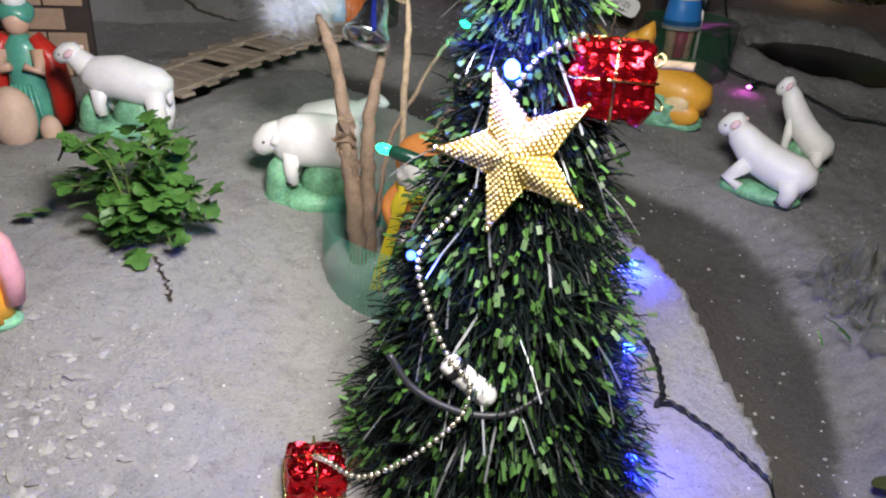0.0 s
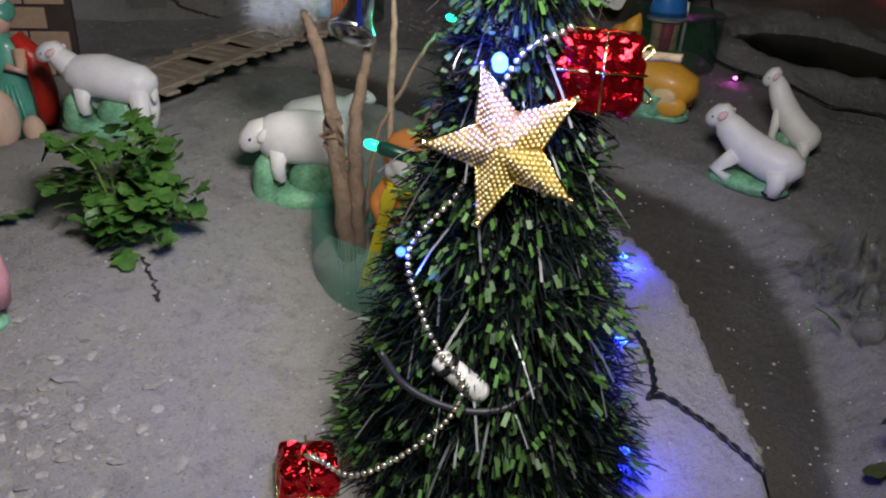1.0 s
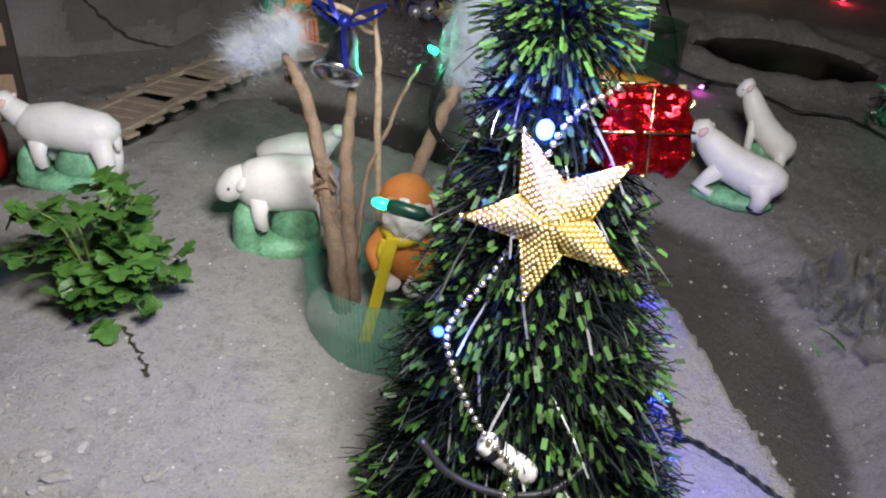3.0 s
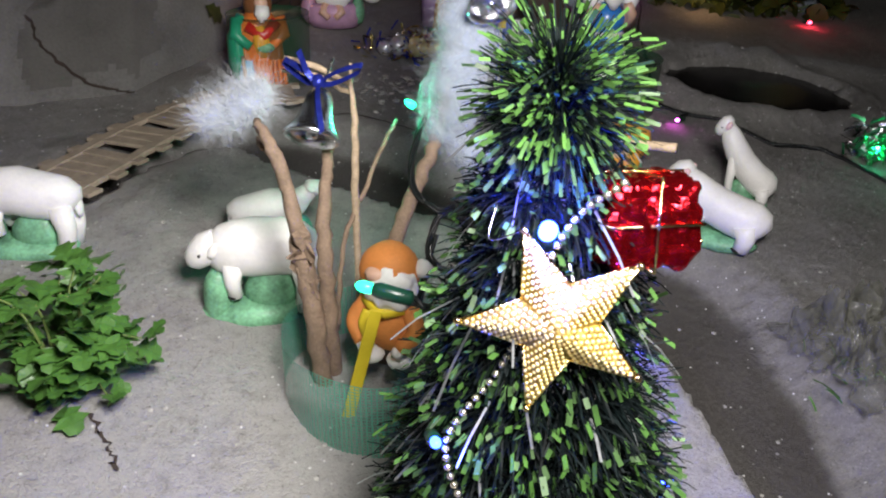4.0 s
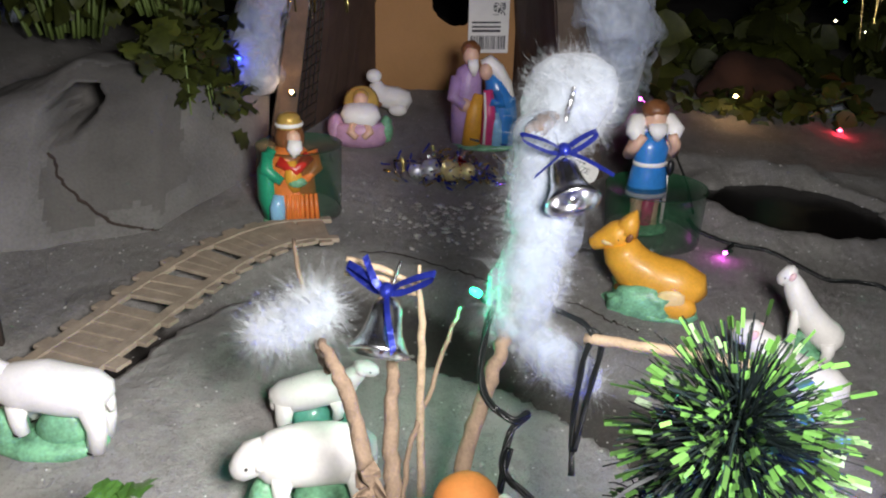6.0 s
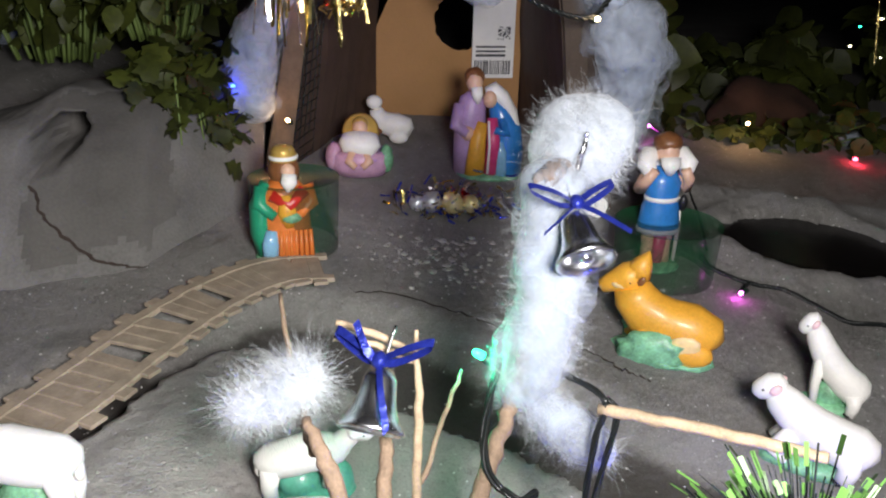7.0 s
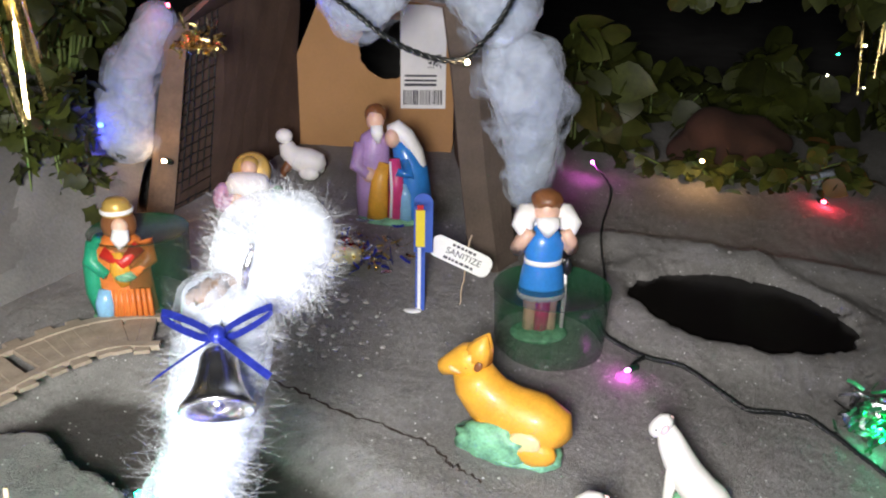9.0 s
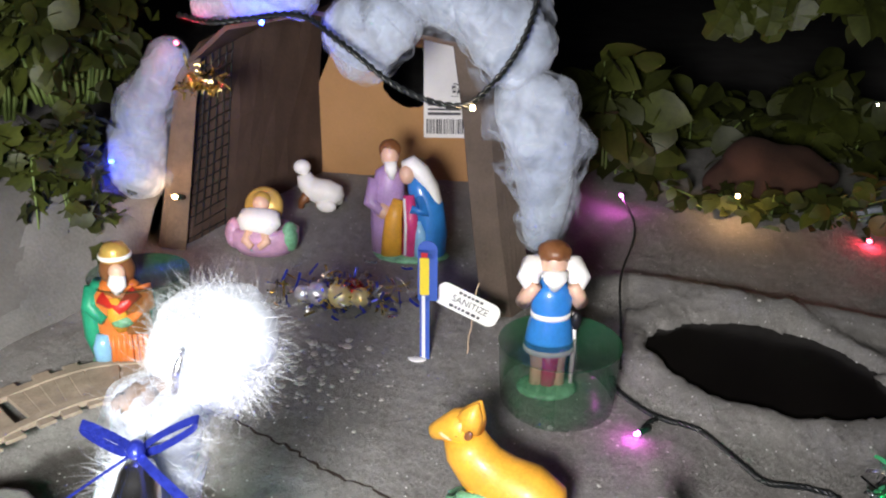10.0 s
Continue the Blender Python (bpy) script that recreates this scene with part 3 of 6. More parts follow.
def king():
    bm = bmesh.new()
    h = 0.122
    loft(bm, [(0, 0, 0), (0, 0, 0.02), (0, 0, 0.05), (0, 0, 0.075), (0, 0, 0.088)], [(0.030, 0.022), (0.028, 0.020), (0.026, 0.019), (0.025, 0.018), (0.012, 0.011)], 18, 0)
    loft(bm, [(-0.021, 0.004, 0.002), (-0.026, 0.003, 0.03), (-0.026, 0.002, 0.06), (-0.018, 0.002, 0.084)], [(0.010, 0.018), (0.012, 0.019), (0.011, 0.017), (0.006, 0.010)], 12, 1)
    loft(bm, [(-0.018, -0.015, 0.002), (-0.018, -0.017, 0.022), (-0.016, -0.016, 0.036)], [(0.009, 0.006), (0.009, 0.006), (0.006, 0.005)], 10, 3)
    loft(bm, [(-0.014, -0.012, 0.074), (0.004, -0.017, 0.064), (0.020, -0.012, 0.078)], [(0.007, 0.006), (0.008, 0.006), (0.007, 0.006)], 10, 6)
    loft(bm, [(0.002, -0.014, 0.040), (0.001, -0.018, 0.056), (0.0, -0.015, 0.074)], [(0.008, 0.006), (0.010, 0.006), (0.007, 0.005)], 10, 4)
    blob(bm, (0.001, 0.002, 0.096), (0.0165, 0.0155, 0.018), 5, sub=3)
    blob(bm, (0.004, -0.011, 0.098), (0.008, 0.006, 0.009), 7, sub=2)
    loft(bm, [(0.005, -0.014, 0.096), (0.004, -0.017, 0.087), (0.003, -0.016, 0.078)], [(0.0075, 0.005), (0.009, 0.005), (0.003, 0.003)], 10, 8)
    lathe(bm, [(0.0135, 0.107), (0.0145, 0.108), (0.0145, 0.1135), (0.0125, 0.115), (0.0125, 0.118), (0.009, 0.1225), (0.002, 0.124)], (0.001, 0.001, 0), 18, 9)
    lathe(bm, [(0.0148, 0.109), (0.0155, 0.110), (0.0155, 0.1125), (0.0148, 0.1135)], (0.001, 0.001, 0), 18, 8)
    for e in (-1, 1):
        loft(bm, [(e * 0.022, -0.002, 0.080), (e * 0.027, -0.008, 0.062), (e * 0.012, -0.019, 0.052)], [0.009, 0.008, 0.005], 10, 1 if e < 0 else 2)
    blob(bm, (0.006, -0.02, 0.050), (0.010, 0.005, 0.006), 10, sub=2, lump=0.3)
    blob(bm, (0, 0, 0.002), (0.034, 0.026, 0.006), 10, sub=3)
    for k in range(7):
        loft(bm, [(-0.008 + 0.0055 * k, -0.0195, 0.004), (-0.006 + 0.005 * k, -0.0185, 0.036)], [0.003, 0.0022], 6, 2)
    m = [ORANGE, GREENC, ORANGE, SKYBLUE, OCHRE, BROWN, RED, SKIN, WHITE, GOLDP, MOSS]
    return solo("king_figure", bm, m, (-0.131, 1.048, gz(-0.131, 1.048) + 0.001), "painted clay king in green and orange robes, crowned", "king figure", "", 8)


def shepherd():
    bm = bmesh.new()
    for e in (-1, 1):
        loft(bm, [(e * 0.010, 0, 0.002), (e * 0.010, 0, 0.03), (e * 0.011, 0, 0.060)], [(0.008, 0.008), (0.007, 0.007), (0.010, 0.010)], 12, 1)
    loft(bm, [(0.0, -0.006, 0.004), (0.002, -0.008, 0.050)], [(0.007, 0.004), (0.008, 0.005)], 10, 2)
    loft(bm, [(0, 0, 0.048), (0, 0, 0.052), (0, 0, 0.075), (0, 0, 0.086), (0, 0, 0.105), (0, 0, 0.122)], [(0.0235, 0.018), (0.0245, 0.019), (0.0215, 0.017), (0.0185, 0.015), (0.021, 0.016), (0.010, 0.009)], 18, 0)
    loft(bm, [(0, 0, 0.0462), (0, 0, 0.0515)], [(0.0250, 0.0195), (0.0252, 0.0197)], 18, 3)
    loft(bm, [(0, 0, 0.083), (0, 0, 0.088)], [(0.0197, 0.0163), (0.0197, 0.0163)], 18, 3)
    loft(bm, [(0.024, 0.002, 0.004), (0.0245, 0.001, 0.05), (0.023, 0.001, 0.085)], [0.0022, 0.0024, 0.002], 8, 3)
    for e in (-1, 1):
        loft(bm, [(e * 0.019, 0, 0.112), (e * 0.028, -0.004, 0.098), (e * 0.024, -0.012, 0.110), (e * 0.017, -0.016, 0.122)], [0.008, 0.0075, 0.0065, 0.0055], 10, 1)
        loft(bm, [(e * 0.006, 0.012, 0.132), (e * 0.020, 0.004, 0.132), (e * 0.024, -0.006, 0.125), (e * 0.020, -0.012, 0.114)], [0.010, 0.012, 0.011, 0.006], 10, 3)
    loft(bm, [(-0.020, 0.010, 0.126), (0, 0.014, 0.130), (0.020, 0.010, 0.126)], [0.012, 0.013, 0.012], 12, 3)
    blob(bm, (0, -0.003, 0.139), (0.0125, 0.0125, 0.015), 1, sub=3)
    blob(bm, (0, 0.000, 0.148), (0.0155, 0.0150, 0.0125), 4, sub=3, lump=0.15, freq=150)
    loft(bm, [(0, -0.012, 0.134), (0, -0.016, 0.126), (0, -0.013, 0.116)], [(0.012, 0.006), (0.011, 0.006), (0.004, 0.004)], 10, 3)
    blob(bm, (0.024, -0.006, 0.080), (0.005, 0.004, 0.010), 5)
    blob(bm, (0, 0, 0.003), (0.030, 0.024, 0.007), 6, sub=3)
    return solo("shepherd_figure", bm, [BLUE, SKIN, MAGENTA, WHITE, BROWN, BLACKP, MOSS], (0.286, 1.046, gz(0.286, 1.046) + 0.002), "painted clay shepherd in blue tunic carrying a white lamb", "shepherd figure", "", 0)


def couple():
    bm = bmesh.new()
    s = 0.98
    # taller figure in violet and ochre
    loft(bm, [(-0.020, 0.004, 0), (-0.022, 0.004, 0.04), (-0.022, 0.004, 0.085), (-0.019, 0.003, 0.112), (-0.017, 0.002, 0.122)], [(0.024, 0.020), (0.023, 0.019), (0.022, 0.018), (0.018, 0.014), (0.007, 0.007)], 16, 0)
    loft(bm, [(-0.016, -0.014, 0.004), (-0.014, -0.017, 0.034), (-0.012, -0.017, 0.058), (-0.006, -0.014, 0.082)], [(0.014, 0.007), (0.013, 0.008), (0.011, 0.007), (0.007, 0.005)], 12, 1)
    blob(bm, (-0.026, -0.012, 0.066), (0.010, 0.009, 0.011), 2)
    blob(bm, (-0.018, -0.002, 0.135), (0.0115, 0.012, 0.0145), 2, sub=3)
    blob(bm, (-0.018, 0.003, 0.141), (0.0140, 0.0135, 0.0135), 3, sub=3, lump=0.15, freq=150)
    loft(bm, [(-0.016, -0.011, 0.130), (-0.015, -0.014, 0.120), (-0.014, -0.012, 0.108)], [(0.008, 0.005), (0.008, 0.005), (0.003, 0.003)], 10, 4)
    loft(bm, [(-0.036, 0, 0.104), (-0.042, -0.008, 0.075), (-0.026, -0.016, 0.066)], [0.010, 0.010, 0.007], 10, 0)
    # veiled figure leaning in
    loft(bm, [(0.028, 0, 0), (0.030, 0, 0.035), (0.028, 0, 0.07), (0.018, 0, 0.095), (0.010, 0, 0.108)], [(0.024, 0.020), (0.025, 0.019), (0.022, 0.018), (0.015, 0.014), (0.008, 0.008)], 16, 5)
    loft(bm, [(0.008, -0.015, 0.004), (0.010, -0.017, 0.05), (0.007, -0.014, 0.088)], [(0.011, 0.006), (0.010, 0.006), (0.007, 0.005)], 10, 6)
    loft(bm, [(0.022, -0.017, 0.004), (0.021, -0.017, 0.04), (0.018, -0.015, 0.055)], [(0.009, 0.006), (0.008, 0.005), (0.005, 0.004)], 10, 7)
    loft(bm, [(0.0025, -0.020, 0.01), (0.004, -0.021, 0.05), (0.002, -0.017, 0.085)], [0.0022, 0.0022, 0.002], 6, 4)
    blob(bm, (0.004, -0.005, 0.113), (0.010, 0.011, 0.013), 2, sub=3)
    loft(bm, [(-0.002, 0.002, 0.122), (0.008, 0.002, 0.125), (0.020, 0.003, 0.114), (0.034, 0.004, 0.093), (0.044, 0.004, 0.066), (0.047, 0.004, 0.058)], [(0.006, 0.010), (0.011, 0.013), (0.012, 0.015), (0.010, 0.016), (0.006, 0.014), (0.002, 0.006)], 12, 4, (0, 0, 1))
    loft(bm, [(0.020, -0.008, 0.085), (0.026, -0.016, 0.066), (0.010, -0.019, 0.072)], [0.009, 0.008, 0.006], 10, 5)
    blob(bm, (0.004, 0, 0.003), (0.054, 0.028, 0.008), 8, sub=3)
    for v in bm.verts:
        v.co *= s
    m = [PURPLE, OCHRE, SKIN, BROWN, WHITE, BLUE, MAGENTA, SKYBLUE, MOSS]
    return solo("couple_figure", bm, m, (0.130, 1.298, gz(0.130, 1.298) - 0.004), "painted clay couple, one veiled in white and blue, embracing", "couple figure", "", -4)


def infant():
    bm = bmesh.new()
    lathe(bm, [(0.004, 0), (0.030, 0.002), (0.040, 0.014), (0.041, 0.030), (0.034, 0.034), (0.020, 0.030), (0.004, 0.028)], (0, 0, 0), 22, 0, 0.7)
    lathe(bm, [(0.002, 0), (0.020, 0.002), (0.023, 0.006), (0.020, 0.011), (0.002, 0.013)], (0, 0.012, 0.052), 20, 1, 1.0, pose(0, 0, 0, 70, 0, 0))
    blob(bm, (0.0, -0.002, 0.060), (0.0095, 0.009, 0.010), 2, sub=3)
    blob(bm, (0, 0.002, 0.064), (0.0102, 0.0092, 0.0092), 1, sub=2)
    loft(bm, [(0, -0.006, 0.052), (0, -0.014, 0.042), (-0.002, -0.022, 0.032)], [(0.022, 0.012), (0.026, 0.013), (0.018, 0.011)], 14, 4)
    for e in (-1, 1):
        loft(bm, [(e * 0.008, -0.020, 0.034), (e * 0.012, -0.028, 0.024), (e * 0.004, -0.031, 0.018)], [0.006, 0.0055, 0.004], 8, 2)
        blob(bm, (e * 0.032, -0.006, 0.024), (0.010, 0.014, 0.018), 0 if e < 0 else 5, sub=2, lump=0.25)
    for v in bm.verts:
        v.co *= 1.08
    return solo("infant_figure", bm, [ORCHID, GOLDP, SKIN, BROWN, WHITE, MOSS], (-0.043, 1.275, gz(-0.043, 1.275)), "painted clay infant in a violet cradle with golden halo", "infant figure", "", -6)


def lamb_white(at, turn):
    bm = bmesh.new()
    loft(bm, [(-0.034, 0, 0.016), (-0.028, 0, 0.020), (-0.010, 0, 0.024), (0.008, 0, 0.028), (0.017, 0, 0.038), (0.020, 0, 0.048)], [0.006, 0.016, 0.019, 0.017, 0.013, 0.010], 14, 0, (0, 1, 0), 0.08)
    blob(bm, (0.022, 0, 0.058), (0.012, 0.0105, 0.0105), 0, sub=3)
    for e in (-1, 1):
        loft(bm, [(0.012, e * 0.009, 0.022), (0.022, e * 0.010, 0.010), (0.023, e * 0.010, 0.0)], [0.008, 0.005, 0.004], 8, 1)
        blob(bm, (-0.016, e * 0.014, 0.010), (0.015, 0.007, 0.010), 0)
    return solo("lamb_figure", bm, [WHITE, BROWN], (*at, gz(*at)), "white clay lamb resting on the floor of the cardboard stable", "lamb figure", "", turn)


king()
shepherd()
couple()
infant()
lamb_white((0.004, 1.405), 168)


def robed(at, turn, label, colours, s, name):
    """A standing robed clay figure: gown, cloak, sleeves, head and hat."""
    bm = bmesh.new()
    loft(bm, [(0, 0, 0.006), (0, 0, 0.03), (0, 0, 0.065), (0, 0, 0.095), (0, 0, 0.106)], [(0.026, 0.018), (0.021, 0.016), (0.016, 0.014), (0.016, 0.012), (0.007, 0.007)], 16, 0)
    for e in (-1, 1):
        loft(bm, [(e * 0.026, 0.004, 0.022), (e * 0.029, 0.003, 0.05), (e * 0.024, 0.002, 0.085), (e * 0.012, 0.002, 0.104)], [(0.010, 0.013), (0.011, 0.014), (0.010, 0.013), (0.006, 0.008)], 12, 1)
        loft(bm, [(e * 0.016, -0.006, 0.092), (e * 0.018, -0.014, 0.074), (e * 0.006, -0.018, 0.080)], [0.007, 0.006, 0.004], 8, 2)
    for k in range(6):
        loft(bm, [(-0.018 + 0.0072 * k, -0.0165, 0.008), (-0.009 + 0.0036 * k, -0.0145, 0.062)], [0.0028, 0.002], 6, 0)
    blob(bm, (0, -0.001, 0.118), (0.012, 0.012, 0.014), 2, sub=3)
    blob(bm, (0, 0.002, 0.124), (0.016, 0.0145, 0.012), 3, sub=3, lump=0.12)
    blob(bm, (0, 0.002, 0.136), (0.011, 0.011, 0.010), 4, sub=2)
    blob(bm, (0, 0, 0.003), (0.032, 0.022, 0.010), 5, sub=3)
    for v in bm.verts:
        v.co *= s
    return solo(name, bm, colours, (*at, gz(*at) - 0.001), label, name.replace("_", " "), "", turn)


robed((-0.392, 0.722), 6, "painted clay robed man in teal gown and red cloak", [TEAL, RED, SKIN, TEAL, WHITE, MOSS], 0.98, "wise_man_figure")
robed((-0.272, 0.405), 10, "painted clay figure in yellow and pink on green", [OCHRE, PINKISH, SKIN, PINKISH, WHITE, MOSS], 0.62, "villager_figure")
for (x, y), r in (((-0.366, 0.640), 0.022), ((-0.345, 0.658), 0.011)):
    bm = bmesh.new()
    blob(bm, (0, 0, r * 0.9), (r * 0.85, r * 0.8, r * 1.25), 0, sub=3, lump=0.06, freq=40)
    solo("round_stone", bm, PEACH, (x, y, gz(x, y)), "smooth peach coloured egg shaped stone half sunk in sand", "stone", "round stones")

# brick patterned toy wall
wall = thing("brick_wall", (-0.442, 0.795, gz(-0.442, 0.795) - 0.004), "tan cardboard toy wall with dark brick joints", "toy wall", turn=8)
bm = bmesh.new()
slab(bm, pose(0.0, 0.004, 0.085), (0.16, 0.008, 0.17), 0, 0.001)
part("backing", bm, JOINT, wall)
bm = bmesh.new()
slab(bm, pose(0, 0, 0), (0.0365, 0.004, 0.0205), 0, 0.0012)
first = part("brick", bm, BRICK, wall, smooth=False)
for r in range(7):
    for c in range(5):
        x = -0.078 + 0.0385 * c + (0.019 if r % 2 else 0)
        if x > 0.064:
            continue
        b = first if (r, c) == (0, 0) else new("brick", first.data)
        b.parent = wall
        b.location = (x, -0.0015 + random.gauss(0, 0.0004), 0.014 + 0.0232 * r)

# ---- green netting cups round two figures ----


def net_cup(at, r, h, label, opened=0.0):
    cup = thing("net_cup", (*at, gz(*at) - 0.004), label, "plastic cup", "green cups")
    bm = bmesh.new()
    k, seg = 5, 40
    rings = []
    for i in range(k + 1):
        z = h * i / k
        rings.append([bm.verts.new((r * (1 + 0.06 * i / k) * math.cos(math.tau * a / seg), r * (1 + 0.06 * i / k) * math.sin(math.tau * a / seg), z)) for a in range(seg)])
    rings_to_faces(bm, rings, 0, False)
    bmesh.ops.solidify(bm, geom=bm.faces[:], thickness=0.0006)
    part("wall", bm, FILM, cup)
    bm = bmesh.new()
    lathe(bm, [(r * 1.06, h - 0.0008), (r * 1.075, h), (r * 1.06, h + 0.0008), (r * 1.05, h)], (0, 0, 0), 40)
    part("rim", bm, FILM, cup)
    return cup


net_cup((0.296, 1.040), 0.056, 0.066, "dark green translucent cup round the shepherd")
net_cup((-0.122, 1.078), 0.046, 0.082, "dark green translucent cup behind the king")

# ---- wooden toy track over the stream ----
TRACK = smooth_line([(-0.318, 0.742, 0), (-0.292, 0.785, 0), (-0.266, 0.832, 0), (-0.242, 0.876, 0), (-0.217, 0.915, 0), (-0.192, 0.948, 0), (-0.163, 0.977, 0), (-0.130, 0.997, 0), (-0.085, 1.004, 0)], 12)
GAUGE = 0.029
track = thing("toy_track", (0, 0, 0), "weathered flat wooden toy railway track across the stream bed", "toy track")


def track_frame(q):
    """Place, direction and left of the track at a share q of its length, lying just above the bank."""
    f = q * (len(TRACK) - 1)
    i = min(int(f), len(TRACK) - 2)
    p = TRACK[i].lerp(TRACK[i + 1], f - i)
    d = (TRACK[min(i + 2, len(TRACK) - 1)] - TRACK[max(i - 1, 0)]).normalized()
    left = V((-d.y, d.x, 0))
    return V((p.x, p.y, float(slope(p.x, p.y)) + 0.011)), d, left


def flat_bar(name, bm_rows, top, material):
    """A flat board from cross rows (left, right), with a given thickness and worn edges."""
    bm = bmesh.new()
    rings = []
    for a, b in bm_rows:
        n = (b - a).normalized() * 0.0009
        up = V((0, 0, top))
        rings.append([bm.verts.new(q) for q in (a, a + up * 0.75, a + n + up, b - n + up, b + up * 0.75, b)])
    rings_to_faces(bm, rings, 0)
    bmesh.ops.recalc_face_normals(bm, faces=bm.faces)
    return part(name, bm, material, track, smooth=False)


for side in (-1, 1):
    rows = []
    for k in range(61):
        p, d, left = track_frame(k / 60)
        w = 0.0058 + 0.0006 * noise.noise(p * 90)
        mid = p + left * side * GAUGE * (1 + 0.05 * noise.noise(p * 30 + V((side, 0, 0)))) + V((0, 0, 0.0006 * noise.noise(p * 60)))
        rows.append((mid - left * w, mid + left * w))
    flat_bar("rail", rows, 0.0044, BOARD)
SLEEPERS = 13
for k in range(SLEEPERS):
    p, d, left = track_frame((k + 0.45) / SLEEPERS)
    d = (d + left * random.gauss(0, 0.05)).normalized()
    left = V((-d.y, d.x, 0))
    reach = [GAUGE + 0.0145 + random.gauss(0, 0.0012) for _ in (0, 1)]
    w = 0.0080 * random.uniform(0.88, 1.12)
    rows = []
    for u in np.linspace(-reach[0], reach[1], 7):
        q = p + left * float(u) + V((0, 0, 0.0004 * noise.noise(p * 200 + left * float(u) * 300)))
        rows.append((q - d * w * random.uniform(0.93, 1.05), q + d * w * random.uniform(0.93, 1.05)))
    flat_bar("sleeper", rows, 0.0034, BOARD)
# boards still closing most of the gaps between the sleepers
OPEN_GAPS = ((-0.255, 0.843), (-0.220, 0.912), (-0.200, 0.942))
for k in range(SLEEPERS - 1):
    p, d, left = track_frame((k + 0.95) / SLEEPERS)
    if min(math.hypot(p.x - ox, p.y - oy) for ox, oy in OPEN_GAPS) < 0.0125:
        continue
    flat_bar("infill", [(p - left * (GAUGE - 0.004) - d * 0.0085, p - left * (GAUGE - 0.004) + d * 0.0085), (p + left * (GAUGE - 0.004) - d * 0.0085, p + left * (GAUGE - 0.004) + d * 0.0085)], 0.0030 + 0.0003 * random.random(), BOARD)

# ---- cardboard stable ----
stable = thing("cardboard_stable", (0.03, 1.40, gz(0.03, 1.40)), "open fronted stable of brown cardboard with a round hole", "toy stable")
ORG = V(stable.location)


def sheet(name, foot, top, thick, material, label, cut=None, wave=0.0):
    """A standing board whose outline runs along the foot and back along the top."""
    bm = bmesh.new()
    ring = [V(p) - ORG for p in foot] + [V(p) - ORG for p in reversed(top)]
    n = len(foot)
    a = [bm.verts.new(p) for p in ring[:n]]
    b = [bm.verts.new(p) for p in reversed(ring[n:])]
    for i in range(n - 1):
        bm.faces.new((a[i], a[i + 1], b[i + 1], b[i]))
    bmesh.ops.subdivide_edges(bm, edges=bm.edges[:], cuts=4, use_grid_fill=True)
    for v in bm.verts:
        v.co.y += wave * noise.noise(v.co * 14)
        v.co.x += wave * noise.noise(v.co * 14 + V((5, 5, 5)))
    bmesh.ops.recalc_face_normals(bm, faces=bm.faces)
    bmesh.ops.solidify(bm, geom=bm.faces[:], thickness=thick)
    return part(name, bm, material, stable, label, smooth=False)


def back_panel():
    """The tan panel, pierced by a ragged round hole."""
    bm = bmesh.new()
    cx, cz, seg = 0.128, 0.268, 48
    xl, xr, zb, zt = -0.012, 0.226, 0.085, 0.395
    inner, outer, mid = [], [], []
    for k in range(seg):
        an = math.tau * (k + 0.5) / seg
        c, s = math.cos(an), math.sin(an)
        r = 0.045 * (1 + random.gauss(0, 0.025))
        inner.append(V((cx + r * c, 0, cz + r * s)))
        t = min((xr - cx) / c if c > 0 else (xl - cx) / c, (zt - cz) / s if s > 0 else (zb - cz) / s)
        p = V((cx + t * c, 0, cz + t * s))
        p.x = max(p.x, xl + max(0.0, p.z - 0.25) * 0.45)
        outer.append(p)
        mid.append((inner[-1] + p) / 2)
    rows = []
    for ring in (inner, mid, outer):
        rows.append([bm.verts.new(V((p.x, 1.528 + 0.02 * (p.x - 0.1) + 0.10 * (0.25 - p.z) * 0.2, p.z)) - ORG) for p in ring])
    rings_to_faces(bm, rows, 0, False)
    bmesh.ops.recalc_face_normals(bm, faces=bm.faces)
    bmesh.ops.solidify(bm, geom=bm.faces[:], thickness=0.004)
    return part("back_panel", bm, CARD, stable, "tan cardboard panel with a ragged round hole", smooth=False)


back = back_panel()
sheet("left_panel", [(-0.170, 1.262, 0.06), (-0.150, 1.285, 0.06), (-0.085, 1.40, 0.07), (-0.012, 1.526, 0.08)], [(-0.118, 1.275, 0.322), (-0.106, 1.30, 0.345), (-0.058, 1.41, 0.375), (-0.004, 1.526, 0.39)], 0.004, DARKCARD, "dark brown side panel", wave=0.006)
sheet("right_panel", [(0.236, 1.175, 0.03), (0.240, 1.23, 0.04), (0.242, 1.38, 0.06), (0.236, 1.540, 0.08)], [(0.192, 1.195, 0.36), (0.196, 1.25, 0.38), (0.212, 1.38, 0.40), (0.222, 1.536, 0.41)], 0.005, DARKCARD, "dark brown side panel", wave=0.005)
sheet("front_flap", [(0.229, 1.168, 0.03), (0.262, 1.172, 0.03), (0.292, 1.20, 0.03)], [(0.189, 1.186, 0.36), (0.215, 1.19, 0.36), (0.235, 1.205, 0.35)], 0.004, GREYCARD, "sand coated front flap", wave=0.004)
sheet("side_flap", [(-0.178, 1.250, 0.06), (-0.172, 1.254, 0.06), (-0.146, 1.262, 0.06)], [(-0.124, 1.262, 0.318), (-0.118, 1.264, 0.322), (-0.098, 1.268, 0.332)], 0.003, LATH, "crossed wire lath edge", wave=0.002)
